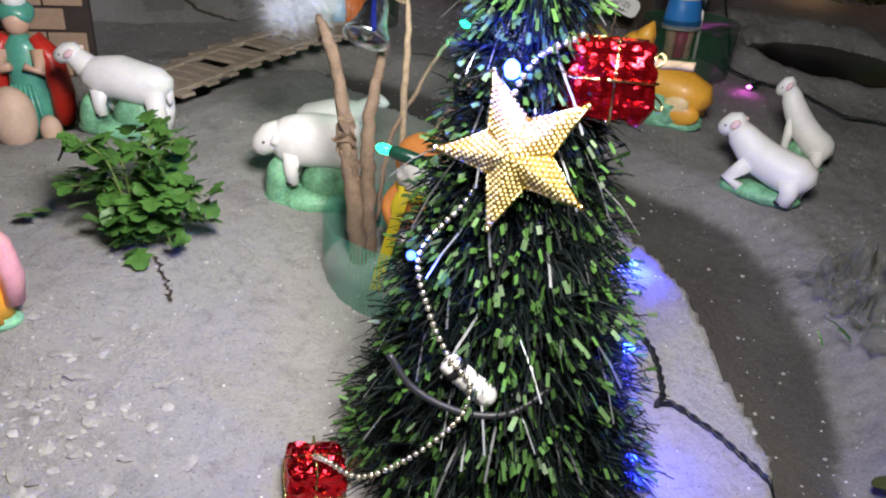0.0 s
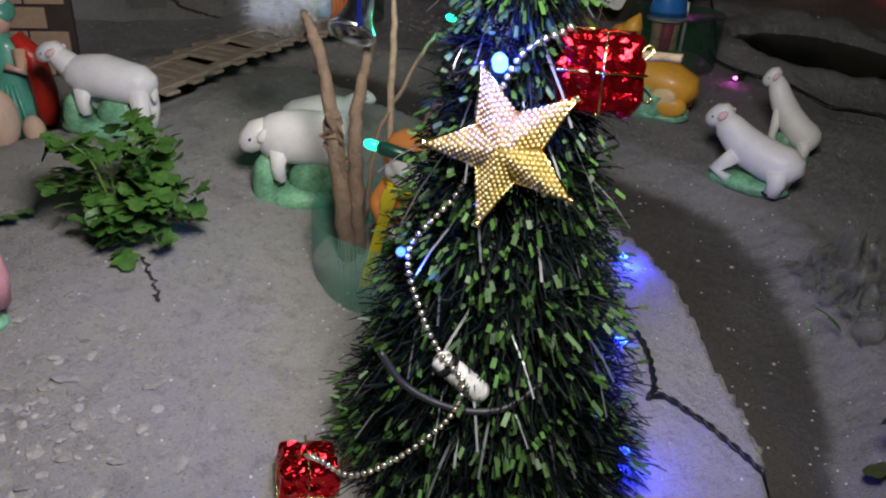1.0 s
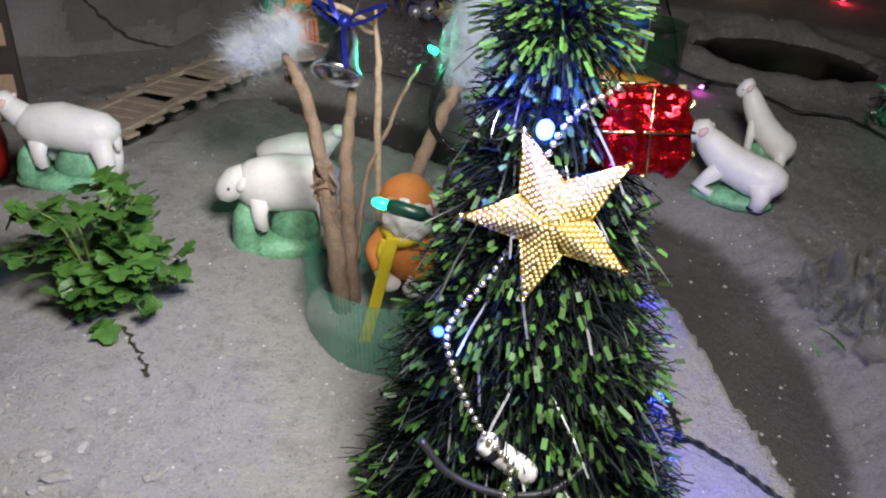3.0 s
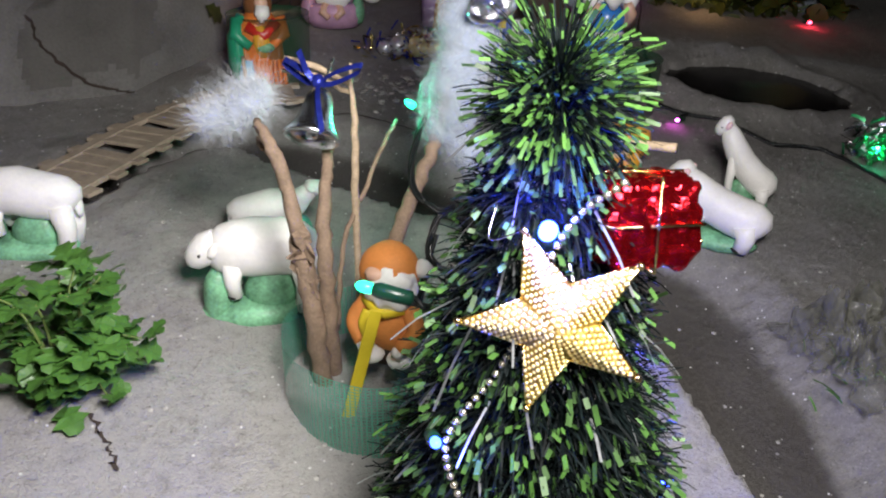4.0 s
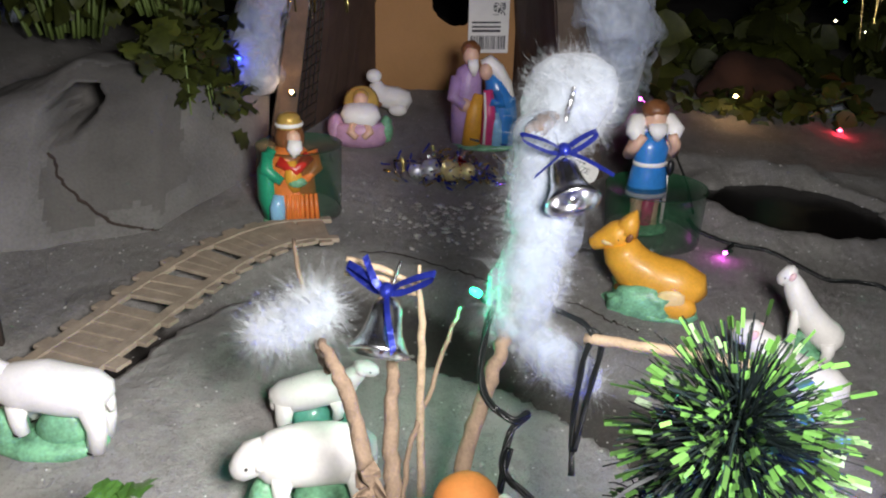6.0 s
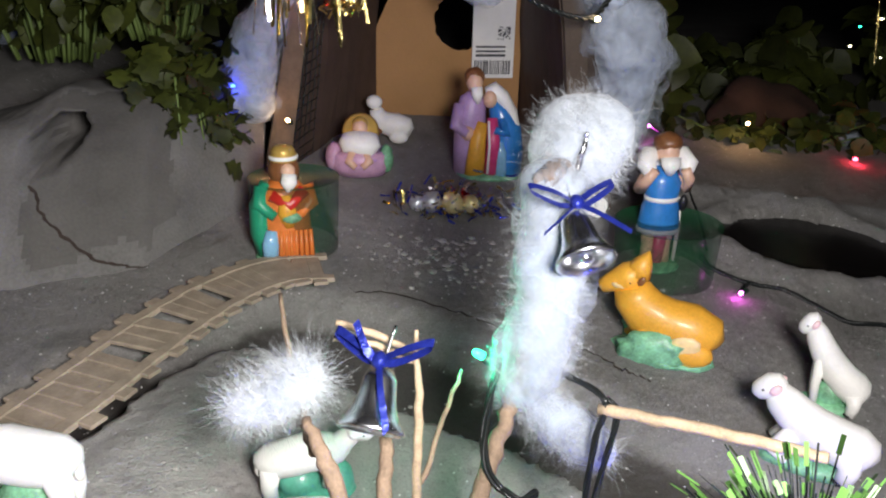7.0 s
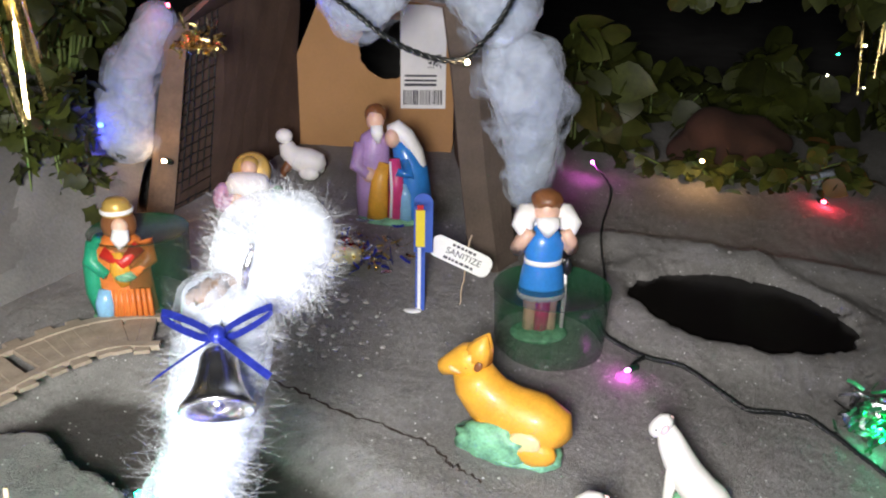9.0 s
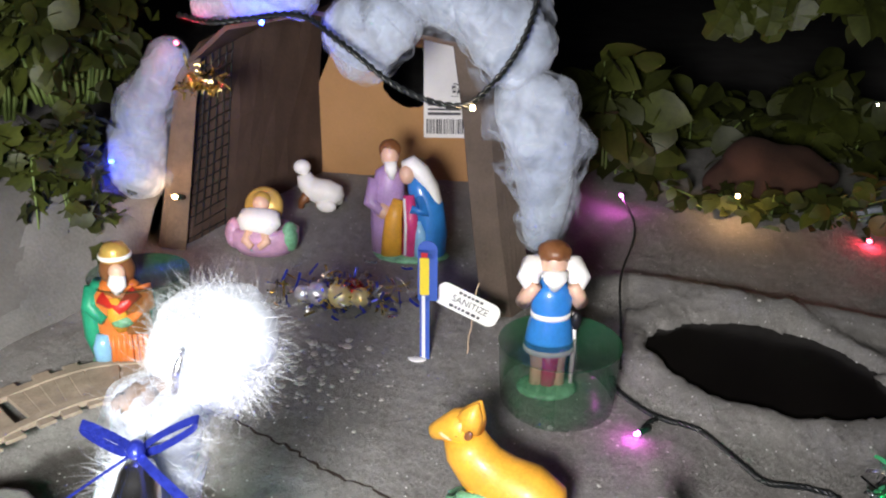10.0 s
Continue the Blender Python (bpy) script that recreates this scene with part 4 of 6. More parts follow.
# wire mesh fixed over the front of the left panel
LOW = [V(p) for p in ((-0.170, 1.262, 0.06), (-0.150, 1.285, 0.06), (-0.085, 1.40, 0.07))]
HIGH = [V(p) for p in ((-0.118, 1.275, 0.322), (-0.106, 1.30, 0.345), (-0.058, 1.41, 0.375))]


def mesh_point(u, w):
    """A point over the left panel: u from its front edge inwards, w from foot to top."""
    i, f = (0, u / 0.3) if u < 0.3 else (1, (u - 0.3) / 0.7)
    return LOW[i].lerp(LOW[i + 1], f).lerp(HIGH[i].lerp(HIGH[i + 1], f), w) + V((0.006, -0.004, 0)) - ORG


bm = bmesh.new()
for k in range(9):
    u = 0.02 + 0.075 * k
    loft(bm, [mesh_point(u, q / 8) + V((random.gauss(0, 0.0006), 0, 0)) for q in range(9)], [0.0009] * 9, 5)
for k in range(20):
    w = 0.02 + 0.049 * k
    loft(bm, [mesh_point(0.02 + 0.6 * q / 6, w) + V((0.0008, -0.0008, random.gauss(0, 0.0006))) for q in range(7)], [0.0008] * 7, 5)
tagged(part("wire_mesh", bm, CABLE, stable, "dark square wire mesh"), kind="stuff")
sheet("roof_panel", [(-0.122, 1.270, 0.322), (-0.066, 1.262, 0.368), (0.036, 1.245, 0.388), (0.192, 1.192, 0.362)], [(-0.01, 1.535, 0.385), (0.05, 1.54, 0.402), (0.13, 1.54, 0.408), (0.224, 1.540, 0.400)], 0.005, DARKCARD, "dark brown roof panel", wave=0.004)

label_ob = thing("paper_label", (0.179, 1.5195, 0.18), "white printed shipping label stuck on the cardboard", "label")
bm = bmesh.new()
slab(bm, pose(0, 0, 0.076), (0.068, 0.0008, 0.152), 0)
label_sheet = part("sheet", bm, PAPER, label_ob, smooth=False)
for z0, hh, cols in ((0.006, 0.022, 15), (0.034, 0.004, 1), (0.041, 0.003, 1), (0.048, 0.003, 1)):
    bm = bmesh.new()
    if cols > 1:
        x = -0.029
        while x < 0.028:
            w = random.choice((0.0008, 0.0012, 0.002))
            slab(bm, pose(x, -0.0006, z0 + hh / 2), (w, 0.0006, hh))
            x += w + random.choice((0.0008, 0.0014))
    else:
        slab(bm, pose(-0.004, -0.0006, z0 + hh / 2), (0.048, 0.0006, hh))
    part("print", bm, INK, label_sheet, smooth=False)
bm = bmesh.new()
for i in range(11):
    for j in range(11):
        if random.random() < 0.5:
            slab(bm, pose(0.008 + i * 0.0018, -0.0006, 0.062 + j * 0.0018), (0.0018, 0.0006, 0.0018))
part("print_block", bm, INK, label_sheet, smooth=False)

# hill beside the stable: a sandy slope with a sunken darker face and a gap above it


HILL_FOOT = {}


def hill_point(x, v):
    """The hill's surface at x, from its foot (v = 0) over the brow (v = 0.6) to its back (v = 1)."""
    foot = float(np.interp(x, [-1.0, -0.50, -0.40, -0.345, -0.315, -0.275, -0.235, -0.165], [0.86, 0.90, 0.955, 0.985, 0.992, 1.010, 1.085, 1.170]))
    brow = float(np.interp(x, [-1.0, -0.55, -0.44, -0.37, -0.20, -0.165], [0.13, 0.165, 0.205, 0.232, 0.222, 0.185]))
    if x not in HILL_FOOT:
        HILL_FOOT[x] = gz(x, foot) - 0.006
    low = HILL_FOOT[x]
    if v < 0.6:
        q = v / 0.6
        y = foot + 0.20 * q ** 1.35
        z = low + (brow - low) * math.sin(q * math.pi / 2) ** 1.05
    else:
        q = (v - 0.6) / 0.4
        y, z = foot + 0.20 + 0.38 * q, brow - 0.10 * q * q
    p = V((x, y, z))
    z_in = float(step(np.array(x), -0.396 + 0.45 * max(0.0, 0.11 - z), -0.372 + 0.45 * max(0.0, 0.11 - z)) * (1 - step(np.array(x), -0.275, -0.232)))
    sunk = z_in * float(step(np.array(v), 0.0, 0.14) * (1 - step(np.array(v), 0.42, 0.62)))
    gap = max(0.0, 1 - ((x + 0.364 - 0.10 * (v - 0.33)) / 0.026) ** 2 - ((v - 0.34) / 0.085) ** 2)
    p.y += 0.016 * sunk + 0.14 * min(1.0, gap * 3.5) + 0.006 * noise.noise(p * 14) * (1 - sunk)
    p.z += 0.005 * noise.noise(p * 22 + V((4, 0, 0))) * min(1.0, v * 6) + 0.0012 * noise.noise(p * 140)
    return p, sunk


bm = bmesh.new()
cols = [float(x) for x in np.concatenate([np.linspace(-1.0, -0.46, 16)[:-1], np.linspace(-0.46, -0.165, 78)])]
rows = [[hill_point(x, v) for x in cols] for v in [float(q) for q in np.linspace(0, 1, 64)]]
grid = [[bm.verts.new(p) for p, _ in row] for row in rows]
for a in range(len(rows) - 1):
    for i in range(len(cols) - 1):
        f = bm.faces.new((grid[a][i], grid[a][i + 1], grid[a + 1][i + 1], grid[a + 1][i]))
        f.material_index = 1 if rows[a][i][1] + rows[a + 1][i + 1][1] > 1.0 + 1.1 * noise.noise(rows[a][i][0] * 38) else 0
solo("sand_hill", bm, [HILLSAND, HILLDARK], (0, 0, 0), "grey sand hill with a sunken darker face", "toy hill")

# crack beside the sunken face, its shadow line laid as a dark ribbon
bm = bmesh.new()
prev = None
for q in smooth_line([(-0.378, 0.24, 0), (-0.366, 0.16, 0), (-0.345, 0.10, 0), (-0.318, 0.055, 0), (-0.292, 0.03, 0), (-0.272, 0.012, 0)], 7):
    p = hill_point(q.x + random.gauss(0, 0.0012), q.y)[0] + V((0, -0.0022, 0.0014))
    half = V((0.0016, 0, 0.0012)) * random.uniform(0.5, 1.25)
    row = (bm.verts.new(p - half), bm.verts.new(p + half))
    if prev:
        bm.faces.new((prev[0], prev[1], row[1], row[0]))
    prev = row
solo("ground_crack", bm, JOINT, (0, 0, 0), "dark ribbon for the shaded crack along the foot of the sand hill", "crack", kind="structure")

# black sheet laid in the pit for the shade inside it
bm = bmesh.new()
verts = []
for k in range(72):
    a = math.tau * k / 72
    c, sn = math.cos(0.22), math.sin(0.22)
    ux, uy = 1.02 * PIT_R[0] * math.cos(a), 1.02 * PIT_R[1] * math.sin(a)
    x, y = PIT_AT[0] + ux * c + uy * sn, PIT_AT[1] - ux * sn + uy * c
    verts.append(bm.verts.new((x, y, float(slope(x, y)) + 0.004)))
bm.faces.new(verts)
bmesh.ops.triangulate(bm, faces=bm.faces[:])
solo("pit_shade", bm, PIT, (0, 0, 0), "black sheet laid for the shade inside the sandy pit", "water", kind="structure")

# ---- cotton wool ----


def cotton(name, path, radii, label, hairs=500, lean=(0, 0, 0), group="cotton wool", wild=0.013):
    """A teased tuft along a path: lumpy core and a halo of fine fibres."""
    base = V(path[0])
    tuft = thing(name, base, label, "cotton wool", group)
    line = smooth_line([V(p) - base for p in path], 6) if len(path) > 1 else [V((0, 0, 0))]
    rad = np.interp(np.linspace(0, 1, len(line)), np.linspace(0, 1, len(radii)), radii)
    bm = bmesh.new()
    if len(line) > 1:
        ends = [line[0] - (line[1] - line[0]).normalized() * rad[0] * 0.9] + line + [line[-1] + (line[-1] - line[-2]).normalized() * rad[-1] * 0.9]
    else:
        ends = [V((0, 0, -rad[0])), V((0, 0, 0)), V((0, 0, rad[0]))]
    fine = smooth_line(ends, 5)
    run = [0.0]
    for a, b in zip(fine, fine[1:]):
        run.append(run[-1] + (b - a).length)
    full = np.interp(np.linspace(0, 1, len(fine)), np.linspace(0, 1, len(rad)), rad)
    wide = []
    for k, q in enumerate(run):
        near_end = min(q, run[-1] - q) / (1.1 * full[k])
        wide.append(float(full[k]) * math.sqrt(max(0.004, 1 - max(0.0, 1 - near_end) ** 2)))
    loft(bm, fine, wide, 36, 0, (0.3, 1, 0.2))
    for v in bm.verts:
        c = min(line, key=lambda p: (p - v.co).length_squared)
        out = v.co - c
        w = base * 9
        v.co += out * (0.28 * noise.noise(v.co * 30 + w) + 0.045 * noise.noise(v.co * 95 + w) + 0.02 * noise.noise(v.co * 260 + w))
    part("core", bm, COTTON if name == "cotton_tuft" else SNOW, tuft)
    if name == "cotton_roll" or len(path) in (3, 5):
        for grow in (1.16, 1.32):
            bm = bmesh.new()
            loft(bm, fine, [w * grow for w in wide], 36, 0, (0.3, 1, 0.2))
            for v in bm.verts:
                c = min(line, key=lambda p: (p - v.co).length_squared)
                v.co += (v.co - c) * (0.42 * noise.noise(v.co * 24 + base * 5 * grow) + 0.10 * noise.noise(v.co * 80 + base * 7))
            part("loose_layer", bm, WISP if grow < 1.2 else VEIL, tuft)
    bm = bmesh.new()
    for _ in range(hairs * 4):
        i = random.randrange(len(line))
        d = V((random.gauss(0, 1), random.gauss(0, 1), random.gauss(0, 1))).normalized()
        p = line[i] + d * rad[i] * random.uniform(0.75, 1.0)
        way = (d * 0.30 + V((random.gauss(0, 0.8), random.gauss(0, 0.8), random.gauss(0, 0.8))) + V(lean)).normalized()
        turn = V((random.gauss(0, 1), random.gauss(0, 1), random.gauss(0, 1))) * 0.9
        n = way.orthogonal().normalized()
        prev = None
        ln = wild * random.uniform(0.3, 1.3)
        for s in range(9):
            w = 0.00010 * (1.2 - s / 9)
            row = (bm.verts.new(p - n * w), bm.verts.new(p + n * w))
            if prev:
                bm.faces.new((prev[0], prev[1], row[1], row[0]))
            prev = row
            p = p + way * ln / 7
            way = (way + turn * 0.62 + V((random.gauss(0, 1), random.gauss(0, 1), random.gauss(0, 1))) * 0.25).normalized()
    tagged(part("fibre_halo", bm, FIBRE, tuft), kind="stuff")
    return tuft


cotton("cotton_tuft", [(-0.126, 0.576, 0.178), (-0.112, 0.582, 0.180), (-0.098, 0.582, 0.188), (-0.092, 0.58, 0.196)], [0.006, 0.012, 0.013, 0.006], "white cotton wool tuft on a twig end", 1500, (-0.35, 0, 0.1), wild=0.019)
cotton("cotton_tuft", [(0.030, 0.628, 0.148), (0.040, 0.633, 0.178), (0.046, 0.640, 0.205), (0.050, 0.655, 0.235), (0.058, 0.672, 0.262)], [0.015, 0.019, 0.017, 0.018, 0.019], "long white cotton wool sleeve wrapped round an upright twig", 2400, wild=0.020)
cotton("cotton_tuft", [(0.073, 0.690, 0.278), (0.078, 0.694, 0.286)], [0.030, 0.030], "round white cotton wool ball at the twig top", 1700, wild=0.016)
cotton("cotton_tuft", [(0.040, 0.622, 0.142), (0.055, 0.615, 0.130), (0.078, 0.612, 0.112)], [0.012, 0.014, 0.009], "white cotton wool tuft hanging at a fork", 1000, wild=0.018)
cotton("cotton_roll", [(-0.180, 1.255, 0.195), (-0.180, 1.258, 0.225), (-0.165, 1.262, 0.275), (-0.130, 1.268, 0.34)], [0.030, 0.030, 0.026, 0.014], "white cotton wool snow along the stable side", 500, group="stable snow")
cotton("cotton_roll", [(-0.08, 1.24, 0.392), (-0.03, 1.22, 0.405), (0.03, 1.20, 0.412)], [0.014, 0.018, 0.022], "white cotton wool snow on the stable roof", 400, group="stable snow")
cotton("cotton_roll", [(0.085, 1.185, 0.378), (0.105, 1.18, 0.366), (0.125, 1.185, 0.385)], [0.028, 0.033, 0.028], "thick white cotton wool snow over the stable front", 500, group="stable snow")
cotton("cotton_roll", [(0.150, 1.20, 0.415), (0.195, 1.195, 0.405), (0.236, 1.192, 0.375), (0.255, 1.19, 0.340)], [0.028, 0.036, 0.038, 0.034], "white cotton wool snow over the stable corner", 500, group="stable snow")
cotton("cotton_roll", [(0.262, 1.185, 0.305), (0.282, 1.185, 0.262), (0.288, 1.192, 0.215), (0.290, 1.195, 0.18), (0.288, 1.20, 0.148)], [0.036, 0.040, 0.030, 0.024, 0.018], "white cotton wool snow running down the stable corner", 600, group="stable snow")
cotton("cotton_roll", [(0.80, 1.52, 0.045), (0.825, 1.53, 0.06)], [0.026, 0.03], "grey white crumpled wadding by the bushes", 200, group="wadding")
cotton("cotton_roll", [(-0.62, 1.62, 0.23), (-0.57, 1.62, 0.25)], [0.03, 0.035], "grey white crumpled wadding by the bushes", 150, group="wadding")
# rusty cloth heap behind the pit
bm = bmesh.new()
blob(bm, (0, 0, 0.02), (0.11, 0.05, 0.06), 0, None, 4, 0.35, 16)
solo("rust_cloth", bm, CLOTH, (0.68, 1.58, gz(0.68, 1.58)), "rust brown crumpled cloth lying beyond the pit", "cloth")

# ---- twigs standing in the net pot ----
POT = (-0.027, 0.520, -0.010)
pot = thing("net_pot", POT, "round pot of green plastic netting on the sand", "net pot")
R, HT = 0.060, 0.064
bm = bmesh.new()
NV, NH = 120, 30
for k in range(NV):
    an = math.tau * k / NV
    prev = None
    for i in range(7):
        z = HT * i / 6 + 0.0012 * math.sin(an * 5) * i / 6
        r = R * (1 + 0.02 * math.sin(an * 3))
        c, s = math.cos(an), math.sin(an)
        t = V((-s, c, 0)) * 0.00034
        o = V((r * c, r * s, z))
        row = (bm.verts.new(o - t), bm.verts.new(o + t))
        if prev:
            bm.faces.new((prev[0], prev[1], row[1], row[0]))
        prev = row
for i in range(NH + 1):
    z0 = HT * i / NH
    ring = []
    for k in range(64):
        an = math.tau * k / 64
        f = z0 / HT
        r = R * (1 + 0.02 * math.sin(an * 3)) + 0.0002
        z = z0 + 0.0012 * math.sin(an * 5) * f
        ring.append((bm.verts.new((r * math.cos(an), r * math.sin(an), z - 0.0003)), bm.verts.new((r * math.cos(an), r * math.sin(an), z + 0.0003))))
    for a, b in zip(ring, ring[1:] + ring[:1]):
        bm.faces.new((a[0], b[0], b[1], a[1]))
tagged(part("netting", bm, NET, pot), kind="stuff")
bm = bmesh.new()
rows = [[bm.verts.new((R * 0.985 * (1 + 0.02 * math.sin(math.tau * k / 64 * 3)) * math.cos(math.tau * k / 64), R * 0.985 * (1 + 0.02 * math.sin(math.tau * k / 64 * 3)) * math.sin(math.tau * k / 64), z)) for k in range(64)] for z in (0, HT * 0.5, HT * 0.985)]
rings_to_faces(bm, rows, 0, False)
bmesh.ops.solidify(bm, geom=bm.faces[:], thickness=0.0003)
part("film_lining", bm, NETFILM, pot, "thin green lining")
bm = bmesh.new()
lathe(bm, [(0.002, 0.012), (0.03, 0.016), (R * 0.96, 0.012), (R * 0.97, 0.001), (0.002, 0.0)], (0, 0, 0), 36)
part("soil", bm, SAND, pot)


def twig(name, points, radii, label, material=BARK, seg=9, group="dry twigs"):
    base = V(points[0])
    bm = bmesh.new()
    line = smooth_line([V(p) - base for p in points], 6)
    rad = np.interp(np.linspace(0, 1, len(line)), np.linspace(0, 1, len(radii)), radii)
    line = [p + V((random.gauss(0, 1), random.gauss(0, 1), 0)) * 0.0006 for p in line]
    loft(bm, line, [float(r) for r in rad], seg, 0, (1, 0, 0), 0.18)
    return solo(name, bm, material, base, label, "twig", group)


bent = twig("twig", [(-0.062, 0.530, 0.0), (-0.066, 0.525, 0.06), (-0.070, 0.528, 0.105), (-0.077, 0.535, 0.145), (-0.084, 0.541, 0.170), (-0.094, 0.560, 0.182)], [0.0065, 0.0062, 0.0058, 0.0045, 0.0042, 0.0025], "brown bent twig with peeling bark standing in netting")
for k in range(9):
    q = k / 8
    bm = bmesh.new()
    slab(bm, pose(-0.006 - 0.006 * q + random.gauss(0, 0.002), -0.006 + random.gauss(0, 0.002), 0.085 + 0.035 * q, random.gauss(0, 25), random.gauss(-20, 20), random.gauss(0, 40)), (0.009, 0.0012, 0.014), 0, 0.0004)
    bmesh.ops.subdivide_edges(bm, edges=bm.edges[:], cuts=1, use_grid_fill=True)
    for v in bm.verts:
        v.co += V((noise.noise(v.co * 400), noise.noise(v.co * 400 + V((3, 0, 0))), noise.noise(v.co * 400 + V((0, 3, 0))))) * 0.0022
    part("bark_flake", bm, BARK, bent, smooth=False)
twig("twig", [(-0.056, 0.538, 0.0), (-0.056, 0.536, 0.07), (-0.058, 0.540, 0.105), (-0.055, 0.570, 0.135), (-0.052, 0.592, 0.152)], [0.0060, 0.0056, 0.005, 0.0042, 0.0036], "brown forked twig standing in netting")
twig("twig", [(-0.036, 0.575, 0.0), (-0.036, 0.590, 0.10), (-0.034, 0.598, 0.16), (-0.036, 0.604, 0.205)], [0.0028, 0.0026, 0.0026, 0.001], "thin straight split twig standing in netting", CUT)
twig("twig", [(-0.052, 0.560, 0.03), (-0.046, 0.575, 0.085), (-0.030, 0.60, 0.115), (-0.014, 0.628, 0.14), (-0.002, 0.649, 0.152)], [0.002, 0.0019, 0.0017, 0.0015, 0.0011], "thin slanting dry twig")
twig("twig", [(-0.022, 0.548, 0.0), (-0.016, 0.560, 0.07), (-0.004, 0.580, 0.105), (0.012, 0.605, 0.128), (0.024, 0.623, 0.147), (0.036, 0.638, 0.19), (0.058, 0.675, 0.275)], [0.0055, 0.0052, 0.0052, 0.005, 0.0045, 0.004, 0.003], "stout pale twig rising out of the netting")
twig("twig", [(0.069, 0.598, 0.153), (0.10, 0.570, 0.160), (0.130, 0.541, 0.167), (0.155, 0.517, 0.172)], [0.0036, 0.0034, 0.0033, 0.003], "pale straight stick lying across between branches", CUT)
twig("twig", [(-0.078, 0.612, 0.207), (-0.060, 0.607, 0.203), (-0.036, 0.604, 0.192)], [0.0016, 0.0022, 0.0018], "broken pale twig stub tied across", CUT)
twig("twig", [(-0.079, 0.607, 0.200), (-0.058, 0.604, 0.197), (-0.037, 0.604, 0.186)], [0.0013, 0.0018, 0.0016], "broken pale twig stub tied across", CUT)
twig("twig", [(0.040, 0.656, 0.271), (0.044, 0.658, 0.272), (0.051, 0.662, 0.274), (0.060, 0.670, 0.276)], [0.0036, 0.0062, 0.0070, 0.0055], "short cut branch stump with flaking bark", LATH, 12)
twig("twig", [(0.062, 0.665, 0.262), (0.066, 0.664, 0.283), (0.070, 0.664, 0.297)], [0.0015, 0.0024, 0.0008], "silvery wire wrapped twig tip", SILVER)
twig("twig", [(-0.090, 0.552, 0.168), (-0.098, 0.606, 0.158), (-0.106, 0.650, 0.167), (-0.113, 0.688, 0.190)], [0.0026, 0.0020, 0.0018, 0.0014], "thin bare twig rising behind a cotton tuft")
twig("twig", [(0.206, 1.100, 0.04), (0.211, 1.099, 0.09), (0.217, 1.098, 0.135)], [0.0008, 0.0008, 0.0008], "thin bamboo pick holding a paper sign", CUT)

# ---- bells with ribbon bows ----


def ribbon_loop(bm, pts, width, up):
    line = smooth_line(pts, 6)
    prev = None
    for p in line:
        s = V(up) * width / 2
        row = (bm.verts.new(p - s), bm.verts.new(p + s))
        if prev:
            bm.faces.new((prev[0], prev[1], row[1], row[0]))
        prev = row


def bell(at, tilt, turn, s, label, tails):
    b = new("bell")
    b.empty_display_size = 0.01
    b.matrix_basis = pose(*at, tilt, 0, turn)
    tagged(b, label, "bell", "silver bells")
    bm = bmesh.new()
    prof = [(0.0155, -0.030), (0.0172, -0.0295), (0.0168, -0.0275), (0.0140, -0.0235), (0.0112, -0.018), (0.0095, -0.011), (0.0085, -0.004), (0.0060, 0.001), (0.001, 0.003)]
    inner = [(0.0008, -0.002), (0.0072, -0.006), (0.0095, -0.016), (0.0130, -0.0245), (0.0155, -0.030)]
    rings = []
    for r, z in inner + prof[1:]:
        rings.append([bm.verts.new((r * s * math.cos(math.tau * k / 32), r * s * math.sin(math.tau * k / 32), z * s)) for k in range(32)])
    rings_to_faces(bm, rings, 0)
    body = part("bell_body", bm, CHROME, b)
    bm = bmesh.new()
    blob(bm, (0, 0, -0.026 * s), 0.0042 * s, 0)
    loft(bm, [(0, 0, -0.004 * s), (0, 0, -0.024 * s)], [0.0007 * s] * 2, 6)
    part("clapper", bm, SILVER, body)
    bm = bmesh.new()
    blob(bm, (0, -0.009 * s, 0.004 * s), (0.004 * s, 0.003 * s, 0.0045 * s), 0, None, 2, 0.2)
    knot = part("bow_knot", bm, RIBBON, b)
    for e in (-1, 1):
        bm = bmesh.new()
        ribbon_loop(bm, [(0, -0.007 * s, 0.004 * s), (e * 0.011 * s, -0.010 * s, 0.010 * s), (e * 0.024 * s, -0.009 * s, 0.016 * s), (e * 0.023 * s, -0.006 * s, 0.013 * s), (e * 0.009 * s, -0.005 * s, 0.005 * s), (0, -0.006 * s, 0.003 * s)], 0.0045 * s, (0, 0.35, 1))
        part("bow_loop", bm, RIBBON, knot)
        bm = bmesh.new()
        ex, ez = tails[0] if e < 0 else tails[1]
        ribbon_loop(bm, [(0, -0.008 * s, 0.003 * s), (e * ex * 0.4 * s, -0.013 * s, ez * 0.35 * s), (e * ex * s, -0.014 * s, ez * s)], 0.0042 * s, (0.5, 0.2, 0.8))
        part("bow_tail", bm, RIBBON, knot)
    bm = bmesh.new()
    loft(bm, smooth_line([(0, 0, 0.002 * s), (0.001, 0.001, 0.014 * s), (0.002, 0.002, 0.024 * s)], 5), [0.0009 * s] * 11, 6)
    part("hanger", bm, SILVER, b)
    return b


bell((0.056, 0.636, 0.256), -50, 6, 1.0, "chrome bell with blue ribbon bow before cotton wool", ((0.026, -0.018), (0.024, -0.020)))
bell((-0.055, 0.588, 0.190), -40, -22, 1.05, "chrome bell with blue ribbon bow on a broken twig", ((0.014, 0.020), (0.012, -0.030)))

